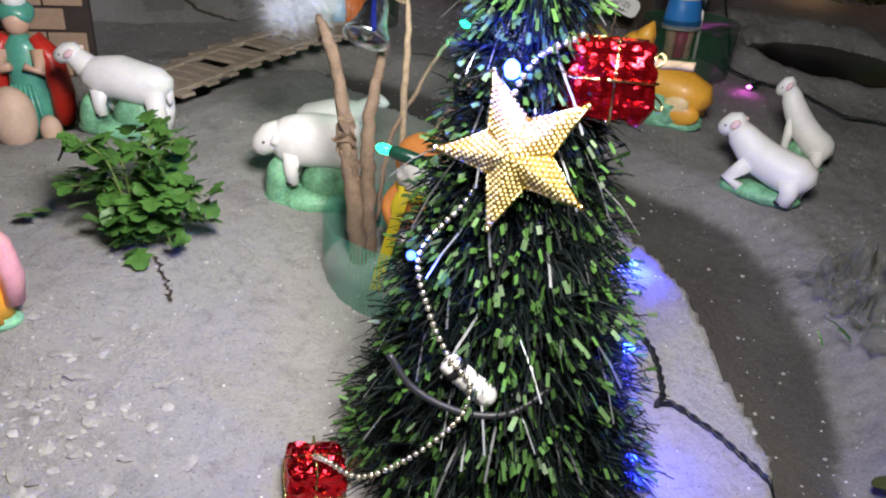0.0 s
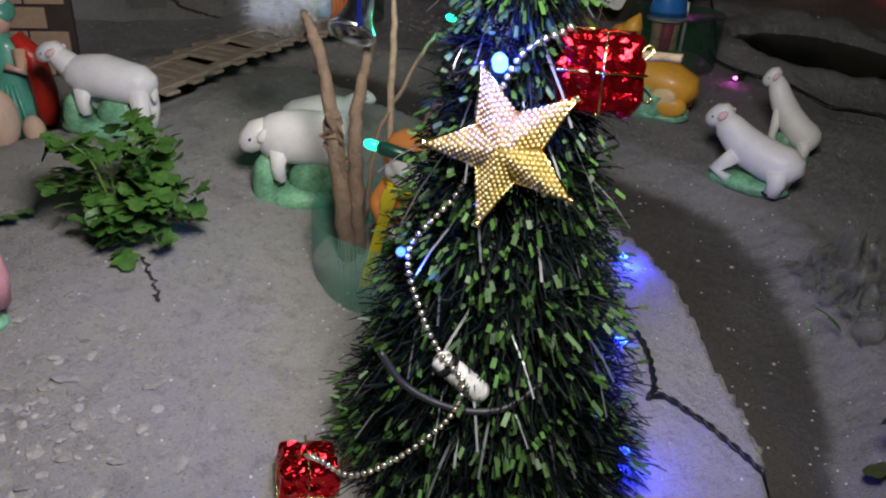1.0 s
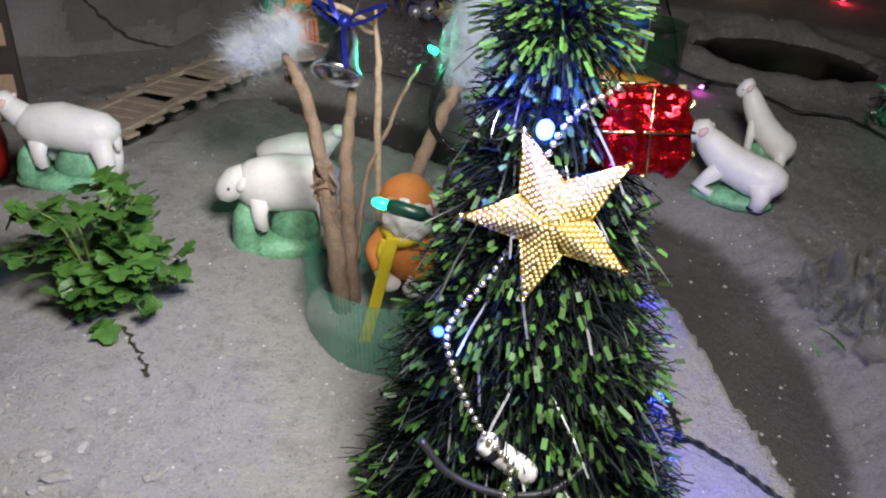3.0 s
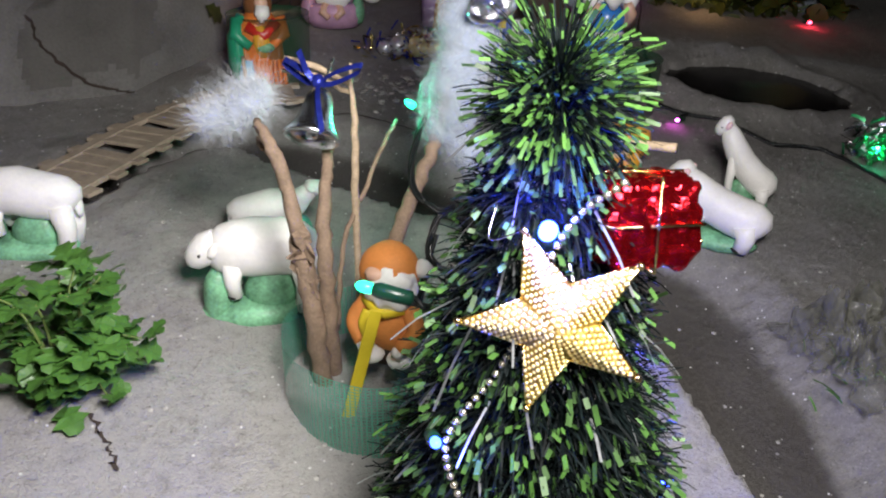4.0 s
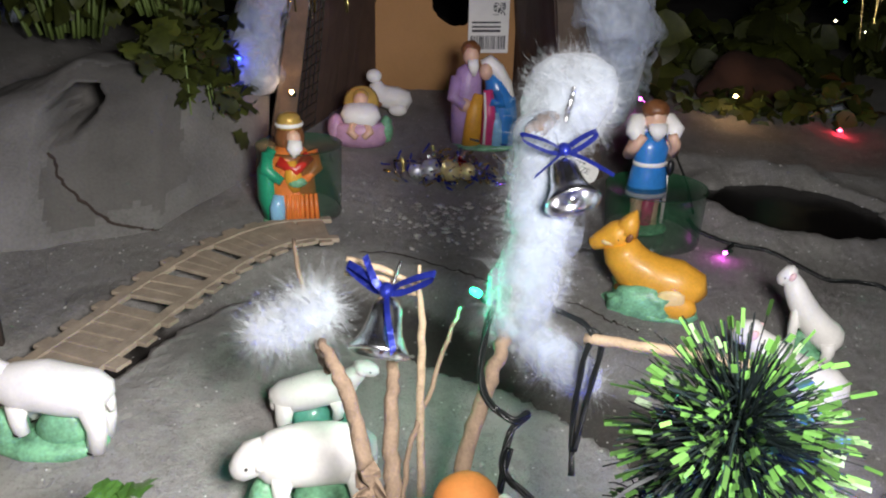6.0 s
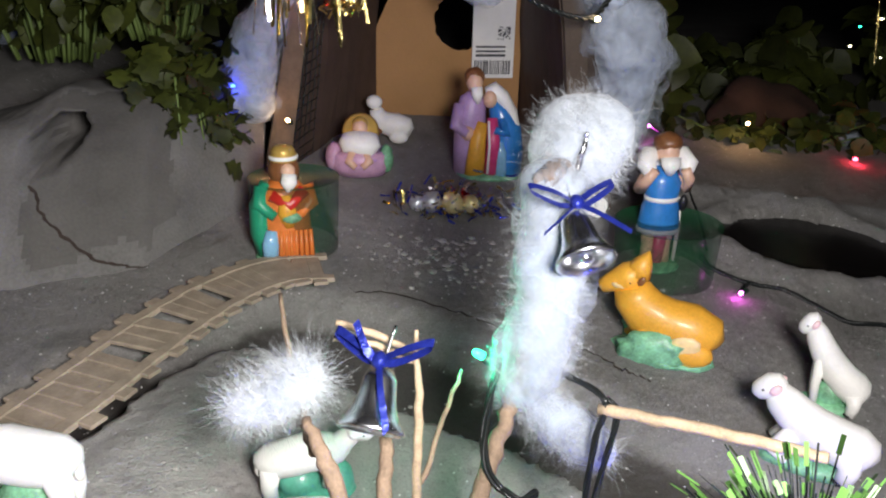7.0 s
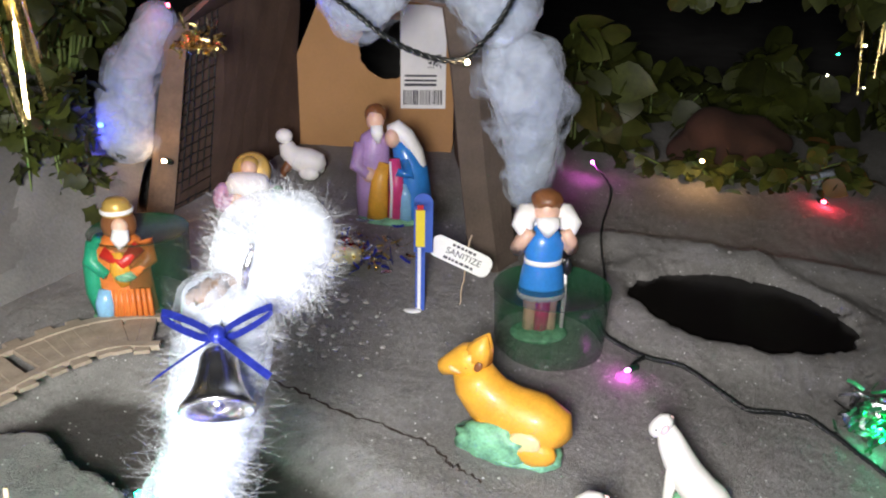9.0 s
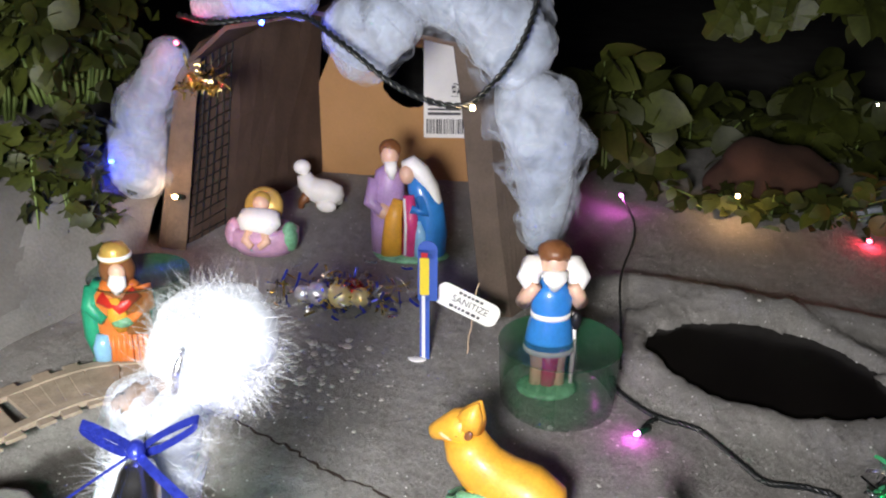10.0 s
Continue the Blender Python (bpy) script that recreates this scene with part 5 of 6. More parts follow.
# santa stick ornament
PLUSH = mat("orange_plush", (0.72, 0.26, 0.06), 0.7, var=0.15)
santa = thing("santa_ornament", (-0.017, 0.522, 0.030), "orange and white toy santa on a stick in netting", "toy ornament", turn=-28)
bm = bmesh.new()
blob(bm, (0, 0, 0.030), (0.0185, 0.015, 0.022), 0, sub=3)
part("body", bm, PLUSH, santa)
bm = bmesh.new()
blob(bm, (0, -0.001, 0.066), (0.0195, 0.0170, 0.0195), 0, sub=3, lump=0.06, freq=90)
hood = part("hood", bm, PLUSH, santa)
bm = bmesh.new()
blob(bm, (0.004, -0.0095, 0.060), (0.0172, 0.0110, 0.0170), 0, sub=4, lump=0.22, freq=140)
part("beard", bm, WHITE, hood, "white fluffy beard")
bm = bmesh.new()
blob(bm, (-0.003, -0.0150, 0.070), (0.0075, 0.0055, 0.0050), 0, sub=2)
part("face", bm, SKIN, hood)
bm = bmesh.new()
blob(bm, (0.021, 0.002, 0.070), 0.0058, 0, sub=3, lump=0.25, freq=200)
part("pompom", bm, WHITE, hood, "white pompom")
for e in (-1, 1):
    bm = bmesh.new()
    blob(bm, (e * 0.010, -0.010, 0.008), (0.009, 0.009, 0.006), 0, sub=2)
    part("boot", bm, WHITE, santa)
    bm = bmesh.new()
    loft(bm, smooth_line([(e * 0.014, -0.004, 0.044), (e * 0.021, -0.010, 0.031), (e * 0.013, -0.016, 0.020)], 5), [0.0062 - 0.0001 * k for k in range(11)], 12)
    arm = part("arm", bm, PLUSH, santa)
    bm = bmesh.new()
    blob(bm, (e * 0.012, -0.0175, 0.0185), 0.0044, 0, sub=2)
    part("mitten", bm, WHITE, arm)
bm = bmesh.new()
loft(bm, smooth_line([(-0.014, -0.008, 0.047), (0, -0.0165, 0.044), (0.013, -0.010, 0.046)], 5), [(0.0030, 0.0042)] * 11, 10)
part("neck_band", bm, PAPERYELLOW, santa, "yellow neck band")
bm = bmesh.new()
loft(bm, smooth_line([(-0.010, -0.0145, 0.043), (-0.012, -0.0175, 0.034), (-0.009, -0.0180, 0.024)], 5), [(0.0030, 0.0012)] * 11, 8)
part("scarf_end", bm, PAPERYELLOW, santa, "yellow scarf end")
bm = bmesh.new()
slab(bm, pose(0, 0, 0.045, 0, 14, 0), (0.008, 0.0015, 0.10), 0, 0.0006)
solo("yellow_stick", bm, PAPERYELLOW, (-0.040, 0.495, -0.01), "flat yellow plastic stick standing in the netting", "plastic stick", smooth=False)

# ---- tinsel christmas tree ----
TREE = (0.035, 0.362, gz(0.035, 0.362) - 0.002)
tree = thing("christmas_tree", TREE, "small black and green tinsel christmas tree on the sand", "christmas tree")
TOP = 0.302


def tree_r(h):
    """The tree's outline at a height over its foot."""
    return max(0.016, 0.096 - 0.285 * h)


bm = bmesh.new()
loft(bm, [(0, 0, 0), (0, 0, 0.15), (0, 0, TOP - 0.03)], [0.006, 0.0045, 0.0025], 8)
part("trunk", bm, CABLE, tree)
for h in [0.02 + 0.029 * k for k in range(9)]:
    r = tree_r(h) * 0.62
    bm = bmesh.new()
    loft(bm, [(r * math.cos(a), r * math.sin(a), h + 0.002 * math.sin(3 * a)) for a in np.linspace(0, math.tau, 28)], [0.0016] * 28, 6, 0, (0, 0, 1))
    part("wire_ring", bm, CABLE, tree)
TIERS = 10
for k in range(TIERS):
    bm = bmesh.new()
    h0 = 0.012 + 0.0278 * k
    count = int(2100 * (tree_r(h0) / 0.096) ** 0.9) + 160
    for _ in range(count):
        a = random.random() * math.tau
        h = h0 + random.gauss(0, 0.0046)
        r = tree_r(h) * random.uniform(0.55, 0.74)
        c, s = math.cos(a), math.sin(a)
        out = V((c, s, 0))
        p = out * r + V((0, 0, h))
        d = out * 1.0 + V((random.gauss(0, 0.55), random.gauss(0, 0.55), random.gauss(0.02, 0.55)))
        if random.random() < 0.35:
            d.z -= 0.9
        ln = random.uniform(0.30, 0.60) * (tree_r(h) * 0.42 + 0.024)
        strip(bm, p, d, V((random.gauss(0, 1), random.gauss(0, 1), 1.2)) + out * 0.8, ln, random.uniform(0.0005, 0.0009), 0, random.uniform(0.1, 0.45), 2, 1 if random.random() < 0.24 + 1.0 * noise.noise(V((c * 4.2, s * 4.2, h * 65))) else 0, random.uniform(0.74, 0.86))
    for _ in range(int(count * 0.012)):
        a = random.random() * math.tau
        out = V((math.cos(a), math.sin(a), 0))
        strip(bm, out * tree_r(h0) * 0.78 + V((0, 0, h0 + random.gauss(0, 0.01))), out + V((random.gauss(0, 0.4), random.gauss(0, 0.4), -0.8)), out + V((0, 0, 0.4)), random.uniform(0.014, 0.034), random.uniform(0.0007, 0.0014), 2, 0.3)
    tagged(part("tinsel_tier", bm, [NEEDLE, TIP, LAME], tree, smooth=False), kind="stuff")
bm = bmesh.new()
for _ in range(1900):
    d = V((random.gauss(0, 1), random.gauss(0, 1), random.gauss(0.35, 0.8))).normalized()
    leafy = noise.noise(d * 2.6 + V((3, 1, 7)))
    strip(bm, V((0, 0, TOP - 0.032 + random.gauss(0, 0.006))), d, V((random.gauss(0, 1), random.gauss(0, 1), 1)), random.uniform(0.013, 0.041) + 0.005 * leafy, random.uniform(0.0004, 0.00065), 0, 0.12, 2, 1 if random.random() < 0.58 + 0.9 * leafy else 0, random.uniform(0.78, 0.88))
for _ in range(26):
    d = V((random.gauss(0, 1), random.gauss(0, 1), random.gauss(0.5, 0.8))).normalized()
    strip(bm, V((0, 0, TOP - 0.03)), d, V((random.gauss(0, 0.7), random.gauss(-0.4, 0.7), 1)), random.uniform(0.012, 0.023), random.uniform(0.0009, 0.0016), 2, 0.1)
tagged(part("tinsel_crown", bm, [NEEDLE, TIP, LAME], tree, smooth=False), kind="stuff")


def star_ornament():
    """A hollow five pointed star of beaded gold lattice with raised ridges."""
    ox = Vector((0.0298, 0.3225, 0.1805))
    right = (V((0.0565, 0.326, 0.202)) - V((0.001, 0.337, 0.177))).normalized()
    up = (V((0.020, 0.339, 0.209)) - V((0.0405, 0.3225, 0.158))).normalized()
    front = right.cross(up).normalized()
    up = front.cross(right)
    m = Matrix((right, up, front)).transposed().to_4x4()
    m.translation = ox + front * 0.005
    star = new("star_ornament")
    star.empty_display_size = 0.01
    star.matrix_basis = m
    tagged(star, "gold glitter five pointed star hung on the tree", "star ornament")
    tips, ins = [], []
    for k in range(5):
        a = math.radians(88.5 + 72 * k)
        tips.append(V((0.0355 * math.cos(a), 0.0355 * math.sin(a), 0)))
        b = a + math.radians(36)
        ins.append(V((0.0148 * math.cos(b), 0.0148 * math.sin(b), 0)))
    peak = V((0, 0, 0.0105))
    bm = bmesh.new()
    pv, bv = bm.verts.new(peak), bm.verts.new(-peak * 0.8)
    tv, iv = [bm.verts.new(p) for p in tips], [bm.verts.new(p) for p in ins]
    for k in range(5):
        for a, b in ((tv[k], iv[k]), (iv[k - 1], tv[k])):
            bm.faces.new((pv, a, b))
            bm.faces.new((bv, b, a))
    shell = part("star_shell", bm, GLITTER, star, smooth=False)
    bm = bmesh.new()
    gap = 0.0024
    for k in range(5):
        for e in (ins[k], ins[k - 1]):
            t = tips[k]
            n = (t - peak).cross(e - peak).normalized()
            n = n if n.z > 0 else -n
            u = (t - peak).normalized()
            w = n.cross(u)
            for i in range(0, 22):
                for j in range(-12, 13):
                    q = peak + u * (gap * 0.87 * i) + w * (gap * (j + 0.5 * (i % 2)))
                    f, g = (t - peak), (e - peak)
                    d = q - peak
                    a, b, c = f.dot(f), f.dot(g), g.dot(g)
                    x, y = (c * d.dot(f) - b * d.dot(g)) / (a * c - b * b), (a * d.dot(g) - b * d.dot(f)) / (a * c - b * b)
                    if x > 0.01 and y > -0.01 and x + y < 0.985:
                        blob(bm, q + n * 0.0002, 0.00078 * random.uniform(0.8, 1.15), 0, None, 2)
    tagged(part("bead_cover", bm, BEADGOLD, star, smooth=True), kind="stuff")
    for k in range(5):
        bm = bmesh.new()
        for a, b in ((tips[k], ins[k]), (tips[k], ins[k - 1])):
            loft(bm, [a, a.lerp(b, 0.5), b], [0.0008] * 3, 6)
        part("edge_wire", bm, GOLD, shell)
        bm = bmesh.new()
        blob(bm, tips[k], 0.0016, 0)
        part("tip_bead", bm, GOLD, shell)
    bm = bmesh.new()
    loft(bm, smooth_line([tips[0] if tips[0].y > 0.02 else tips[1], V((-0.012, 0.036, -0.003)), V((-0.006, 0.046, -0.01))], 6), [0.00035] * 13, 5)
    part("hanging_wire", bm, SILVER, star)


star_ornament()


def gift(m, size, label):
    """A foil wrapped parcel with creased sides, gold string and a bow."""
    g = new("gift_ornament")
    g.empty_display_size = 0.01
    g.matrix_basis = m
    tagged(g, label, "gift ornament", "foil gifts")
    bm = bmesh.new()
    bmesh.ops.create_cube(bm, size=1, matrix=Matrix.Diagonal((*size, 1)))
    bmesh.ops.bevel(bm, geom=bm.edges[:], offset=min(size) * 0.12, segments=3, affect="EDGES", profile=0.5)
    bmesh.ops.subdivide_edges(bm, edges=[e for e in bm.edges if e.calc_length() > min(size) * 0.3], cuts=9, use_grid_fill=True)
    bm.normal_update()
    for v in bm.verts:
        q = v.co * 105
        v.co += v.normal * 0.0036 * (abs(noise.noise(q)) * 1.4 - 0.5 + 0.5 * abs(noise.noise(q * 2.3)))
    part("wrapping", bm, REDFOIL, g, smooth=False)
    x, y, z = (s / 2 + 0.0006 for s in size)
    bm = bmesh.new()
    for ring in ([(-x, 0, -z), (x, 0, -z), (x, 0, z), (-x, 0, z), (-x, 0, -z)], [(0, -y, -z), (0, y, -z), (0, y, z), (0, -y, z), (0, -y, -z)], [(-x, -y, 0), (x, -y, 0), (x, y, 0), (-x, y, 0), (-x, -y, 0)]):
        loft(bm, ring, [0.0006] * 5, 6)
    cord = part("string", bm, GOLD, g)
    for e in (-1, 1):
        bm = bmesh.new()
        loft(bm, smooth_line([(x, 0, 0), (x + 0.006, e * 0.002, e * 0.006), (x + 0.010, e * 0.002, e * 0.010), (x + 0.007, e * 0.003, e * 0.012), (x + 0.001, 0.001, e * 0.003)], 6), [0.0006] * 25, 5)
        part("bow_loop", bm, GOLD, cord)
    return g


gift(pose(0.0655, 0.350, 0.2065, -12, 4, 8), (0.037, 0.034, 0.034), "crinkled red foil gift with gold string on the tree")
gift(pose(-0.062, 0.322, -0.010, 4, 4, 14), (0.030, 0.026, 0.034), "crinkled red foil gift with gold string near the tree foot")

# gold bead string
line = smooth_line([(0.052, 0.330, 0.229), (0.030, 0.322, 0.215), (0.012, 0.326, 0.160), (-0.010, 0.318, 0.132), (-0.004, 0.309, 0.105), (0.006, 0.300, 0.088), (0.016, 0.297, 0.075), (0.010, 0.292, 0.058), (-0.012, 0.290, 0.036), (-0.034, 0.292, 0.022), (-0.052, 0.304, 0.020), (-0.060, 0.315, 0.012)], 40)
beads = thing("bead_string", line[0], "string of small gold and silver beads draped on the tree", "bead string")
bm = bmesh.new()
last = None
for p in line:
    if last is None or (p - last).length > 0.0034:
        blob(bm, p - line[0], 0.0015, 0, None, 2)
        last = p
tagged(part("bead_chain", bm, PEARL, beads), kind="stuff")

# white bottle shaped charm held by a grey hoop
charm = thing("white_charm", (0.004, 0.306, 0.084), "small white charm with a dark band tied to the tree", "charm")
bm = bmesh.new()
ax = [(0, 0, 0), (0.004, -0.002, -0.0035), (0.012, -0.003, -0.0105), (0.019, -0.003, -0.017), (0.0225, -0.003, -0.021)]
loft(bm, smooth_line(ax, 5), [float(v) for v in np.interp(np.linspace(0, 1, 21), [0, 0.1, 0.35, 0.8, 0.95, 1], [0.002, 0.0052, 0.0055, 0.0058, 0.0045, 0.001])], 16)
part("charm_body", bm, WHITE, charm)
bm = bmesh.new()
loft(bm, [(0.0035, -0.002, -0.0030), (0.0062, -0.0024, -0.0054)], [0.0058, 0.0060], 16)
part("band", bm, BLACKP, charm)
bm = bmesh.new()
loft(bm, smooth_line([(-0.022, 0.304, 0.086), (-0.010, 0.298, 0.072), (0.012, 0.294, 0.063), (0.035, 0.296, 0.062), (0.054, 0.306, 0.070)], 8), [0.0017] * 33, 8)
solo("wire_hoop", bm, mat("grey_wire", (0.035, 0.035, 0.04), 0.4, 0.2), (0, 0, 0), "dark grey bare wire hoop round the tree", "wire hoop")

# ---- lights ----


def bulb(at, d, colour, label, power=0.0, glow=14.0, group="fairy lights", s=1.0):
    """A fairy light: socket, collar and lit rice bulb."""
    ob = new("fairy_light")
    ob.empty_display_size = 0.005
    ob.matrix_basis = Matrix.Translation(at) @ V(d).to_track_quat("Z", "Y").to_matrix().to_4x4()
    tagged(ob, label, "fairy light", group)
    bm = bmesh.new()
    lathe(bm, [(0.0014 * s, -0.016 * s), (0.0028 * s, -0.015 * s), (0.0030 * s, -0.003 * s), (0.0024 * s, -0.001 * s), (0.001 * s, 0)], (0, 0, 0), 12)
    socket = part("socket", bm, GCABLE, ob)
    bm = bmesh.new()
    lathe(bm, [(0.0008 * s, -0.001 * s), (0.0021 * s, 0.0), (0.0022 * s, 0.003 * s), (0.0015 * s, 0.0052 * s), (0.0003 * s, 0.006 * s)], (0, 0, 0), 12)
    part("bulb", bm, mat("lit_bulb", colour, 0.3, bump=0, var=0, emit=glow, glow=colour), socket)
    if power:
        lamp("bulb_glow", V(at) + V(d).normalized() * 0.009 * s, power, colour, 0.003)
    return ob


BLU, GRN, PNK, AMB, REDL, WRM = (0.015, 0.04, 1.0), (0.02, 1.0, 0.45), (1.0, 0.12, 0.9), (1.0, 0.58, 0.25), (1.0, 0.04, 0.08), (1.0, 0.72, 0.42)
bulb((0.0245, 0.325, 0.2135), (-0.1, -0.6, 0.5), BLU, "lit blue fairy light in the tree", 0.75, 45, s=1.5)
bulb((-0.014, 0.322, 0.128), (0, -0.7, 0.4), BLU, "lit blue fairy light in the tree", 0.05, 20)
bulb((0.148, 0.560, gz(0.148, 0.560) + 0.006), (0.5, -0.6, 0.1), BLU, "lit blue fairy light beside the tree", 0.16, 30)
bulb((0.110, 0.352, -0.008), (0.8, -0.5, -0.1), BLU, "lit blue fairy light low in the tree", 0.14, 20)
bulb((0.100, 0.362, 0.058), (0.9, -0.3, 0.1), BLU, "lit blue fairy light at the edge of the tree", 0.26, 20)
bulb((-0.033, 0.4225, 0.1398), (-0.92, 0.34, 0.14), GRN, "lit green fairy light before the toy santa", 0.0015, 3, s=1.35)
bulb((0.010, 0.648, 0.162), (-0.7, -0.1, 0.5), GRN, "lit green fairy light at a twig tip", 0.07, 3, s=1.3)
bulb((0.367, 0.985, gz(0.367, 0.985) + 0.006), (-0.6, -0.5, 0.1), PNK, "lit pink fairy light on the sand", 0.006, 8)
bulb((0.435, 1.47, 0.11), (-0.2, -0.8, 0.3), PNK, "lit magenta fairy light behind the ridge", 0.012, 8, s=1.2)
bulb((0.60, 1.46, 0.115), (-0.1, -0.9, 0.2), AMB, "lit amber fairy light in the bushes", 0.03, 10, s=1.4)
bulb((0.785, 1.43, 0.06), (-0.1, -0.9, 0.2), REDL, "lit red fairy light in the wadding", 0.02, 10, s=1.4)
bulb((0.207, 1.090, 0.317), (0.0, -0.9, 0.2), WRM, "lit warm fairy light on the stable swag", 0.016, 10, s=1.2)
bulb((-0.134, 1.238, 0.176), (-0.1, -0.8, 0.3), AMB, "lit warm fairy light beside the stable", 0.010, 10, s=1.2)
bulb((-0.196, 1.225, 0.222), (-0.3, -0.8, 0.1), BLU, "lit blue fairy light among creeper leaves by the stable", 0.012, 12)
bulb((-0.008, 1.195, 0.380), (0.1, -0.9, -0.1), BLU, "lit blue fairy light on the stable roof edge", 0.05, 24, s=1.1)
bulb((-0.105, 1.215, 0.355), (0.1, -0.8, 0.3), REDL, "lit red fairy light at the stable roof", 0.02, 8)
bulb((0.578, 0.902, gz(0.578, 0.902) + 0.016), (-0.2, -0.7, 0.5), GRN, "lit green fairy light inside crumpled foil", 0.05, 10)
for x, y, z in ((0.86, 1.58, 0.33), (0.90, 1.60, 0.27), (0.835, 1.58, 0.225), (0.90, 1.58, 0.205)):
    bulb((x, y, z), (-0.2, -0.9, 0.1), (1.0, 0.9, 0.6), "tiny lit warm fairy light hung in the bush", 0, 5, s=0.8)
bulb((0.84, 1.57, 0.26), (-0.2, -0.9, 0.1), GRN, "tiny lit green fairy light hung in the bush", 0, 5, s=0.8)


def cable(points, label, r=0.0013, strands=2, lie=False, pitch=0.018):
    """A twisted pair of wires."""
    base = V(points[0])
    line = smooth_line([V(p) for p in points], 14)
    if lie:
        line = [V((p.x, p.y, gz(p.x, p.y) + r * 1.4 + p.z)) for p in line]
    bm = bmesh.new()
    for k in range(strands):
        pts, run = [], 0.0
        for i, p in enumerate(line):
            if i:
                run += (p - line[i - 1]).length
            d = (line[min(i + 1, len(line) - 1)] - line[max(i - 1, 0)]).normalized()
            u = d.orthogonal().normalized()
            w = d.cross(u)
            a = math.tau * (run / pitch + k / strands)
            pts.append(p + (u * math.cos(a) + w * math.sin(a)) * r * (0.9 if strands > 1 else 0) - base)
        loft(bm, pts, [r] * len(pts), 6)
    return solo("light_cable", bm, CABLE, base, label, "cable", "light cables")


cable([(0.352, 1.062, 0.010), (0.361, 1.048, 0.002), (0.393, 1.017, 0), (0.429, 1.0, 0), (0.46, 0.957, 0), (0.476, 0.939, 0.001), (0.514, 0.936, 0), (0.535, 0.921, 0), (0.575, 0.85, 0), (0.62, 0.80, 0)], "black twisted light cable lying across the sand", 0.0016, 3, True)
cable([(0.393, 1.017, 0), (0.380, 1.002, 0.003), (0.372, 0.992, 0.004)], "short black lead to a fairy light", 0.0014, 2, True)
cable([(0.110, 0.53, 0.030), (0.124, 0.508, 0.012), (0.137, 0.485, 0.003), (0.147, 0.455, 0.0), (0.146, 0.420, 0.0), (0.139, 0.406, 0.001)], "black light cable trailing from behind the tree", 0.0013, 2, True)
cable([(0.138, 0.407, 0.002), (0.150, 0.408, 0.001), (0.172, 0.388, 0.0), (0.20, 0.352, 0.0), (0.225, 0.31, 0.0)], "black twisted light cable running over the bank", 0.0012, 2, True)
cable([(0.036, 0.648, 0.155), (0.020, 0.640, 0.160), (0.006, 0.612, 0.140), (0.004, 0.590, 0.122), (0.018, 0.575, 0.112), (0.030, 0.580, 0.112), (0.018, 0.572, 0.105), (0.012, 0.560, 0.085), (0.030, 0.545, 0.070), (0.040, 0.520, 0.055), (0.048, 0.47, 0.06)], "black light cable looped round a branch", 0.0014, 3, pitch=0.075)
cable([(0.016, 0.566, 0.098), (0.008, 0.556, 0.070), (0.002, 0.55, 0.045), (0.0, 0.55, 0.01)], "black light cable hanging into the netting", 0.0014, 3, pitch=0.075)
cable([(0.020, 0.640, 0.172), (0.042, 0.640, 0.160), (0.070, 0.600, 0.160), (0.066, 0.592, 0.138), (0.062, 0.588, 0.10), (0.058, 0.57, 0.07)], "black light wires wound on a stick", 0.0011, 4, pitch=0.09)
cable([(0.072, 0.598, 0.160), (0.078, 0.594, 0.150), (0.070, 0.588, 0.115), (0.060, 0.575, 0.085)], "black light wires wound on a stick", 0.0011, 4, pitch=0.08)
cable([(-0.014, 0.4155, 0.1365), (0.0, 0.408, 0.130), (0.020, 0.395, 0.118)], "dark green lead of a fairy light", 0.0014)
cable([(-0.10, 1.215, 0.385), (-0.06, 1.19, 0.380), (-0.02, 1.175, 0.385), (0.04, 1.15, 0.392), (0.085, 1.115, 0.370), (0.14, 1.095, 0.333), (0.195, 1.092, 0.318), (0.225, 1.11, 0.335), (0.255, 1.13, 0.375), (0.275, 1.16, 0.43)], "black light cable swagged over the stable front", 0.0019, 2)
cable([(0.365, 1.075, 0.05), (0.372, 1.12, 0.075), (0.385, 1.20, 0.10), (0.42, 1.30, 0.12), (0.435, 1.46, 0.11)], "black light cable climbing the ridge", 0.0011, 2)

# ---- foil trimmings ----


def foil_heap(at, label, n, spread, mats, size=0.010, name="foil_trimming"):
    h = thing(name, at, label, "foil trimming", "foil trimmings")
    for mi, m in enumerate(mats):
        bm = bmesh.new()
        for _ in range(n):
            p = V((random.gauss(0, spread[0]), random.gauss(0, spread[1]), abs(random.gauss(0, spread[2]))))
            d = V((random.gauss(0, 1), random.gauss(0, 1), random.gauss(0.2, 0.6)))
            strip(bm, p, d, V((random.gauss(0, 1), random.gauss(0, 1), random.gauss(0, 1))), size * random.uniform(0.5, 1.3), size * 0.2, 0, random.uniform(-0.3, 0.5), 3)
        tagged(part("foil_fringe", bm, m, h, smooth=False), kind="stuff")
    return h


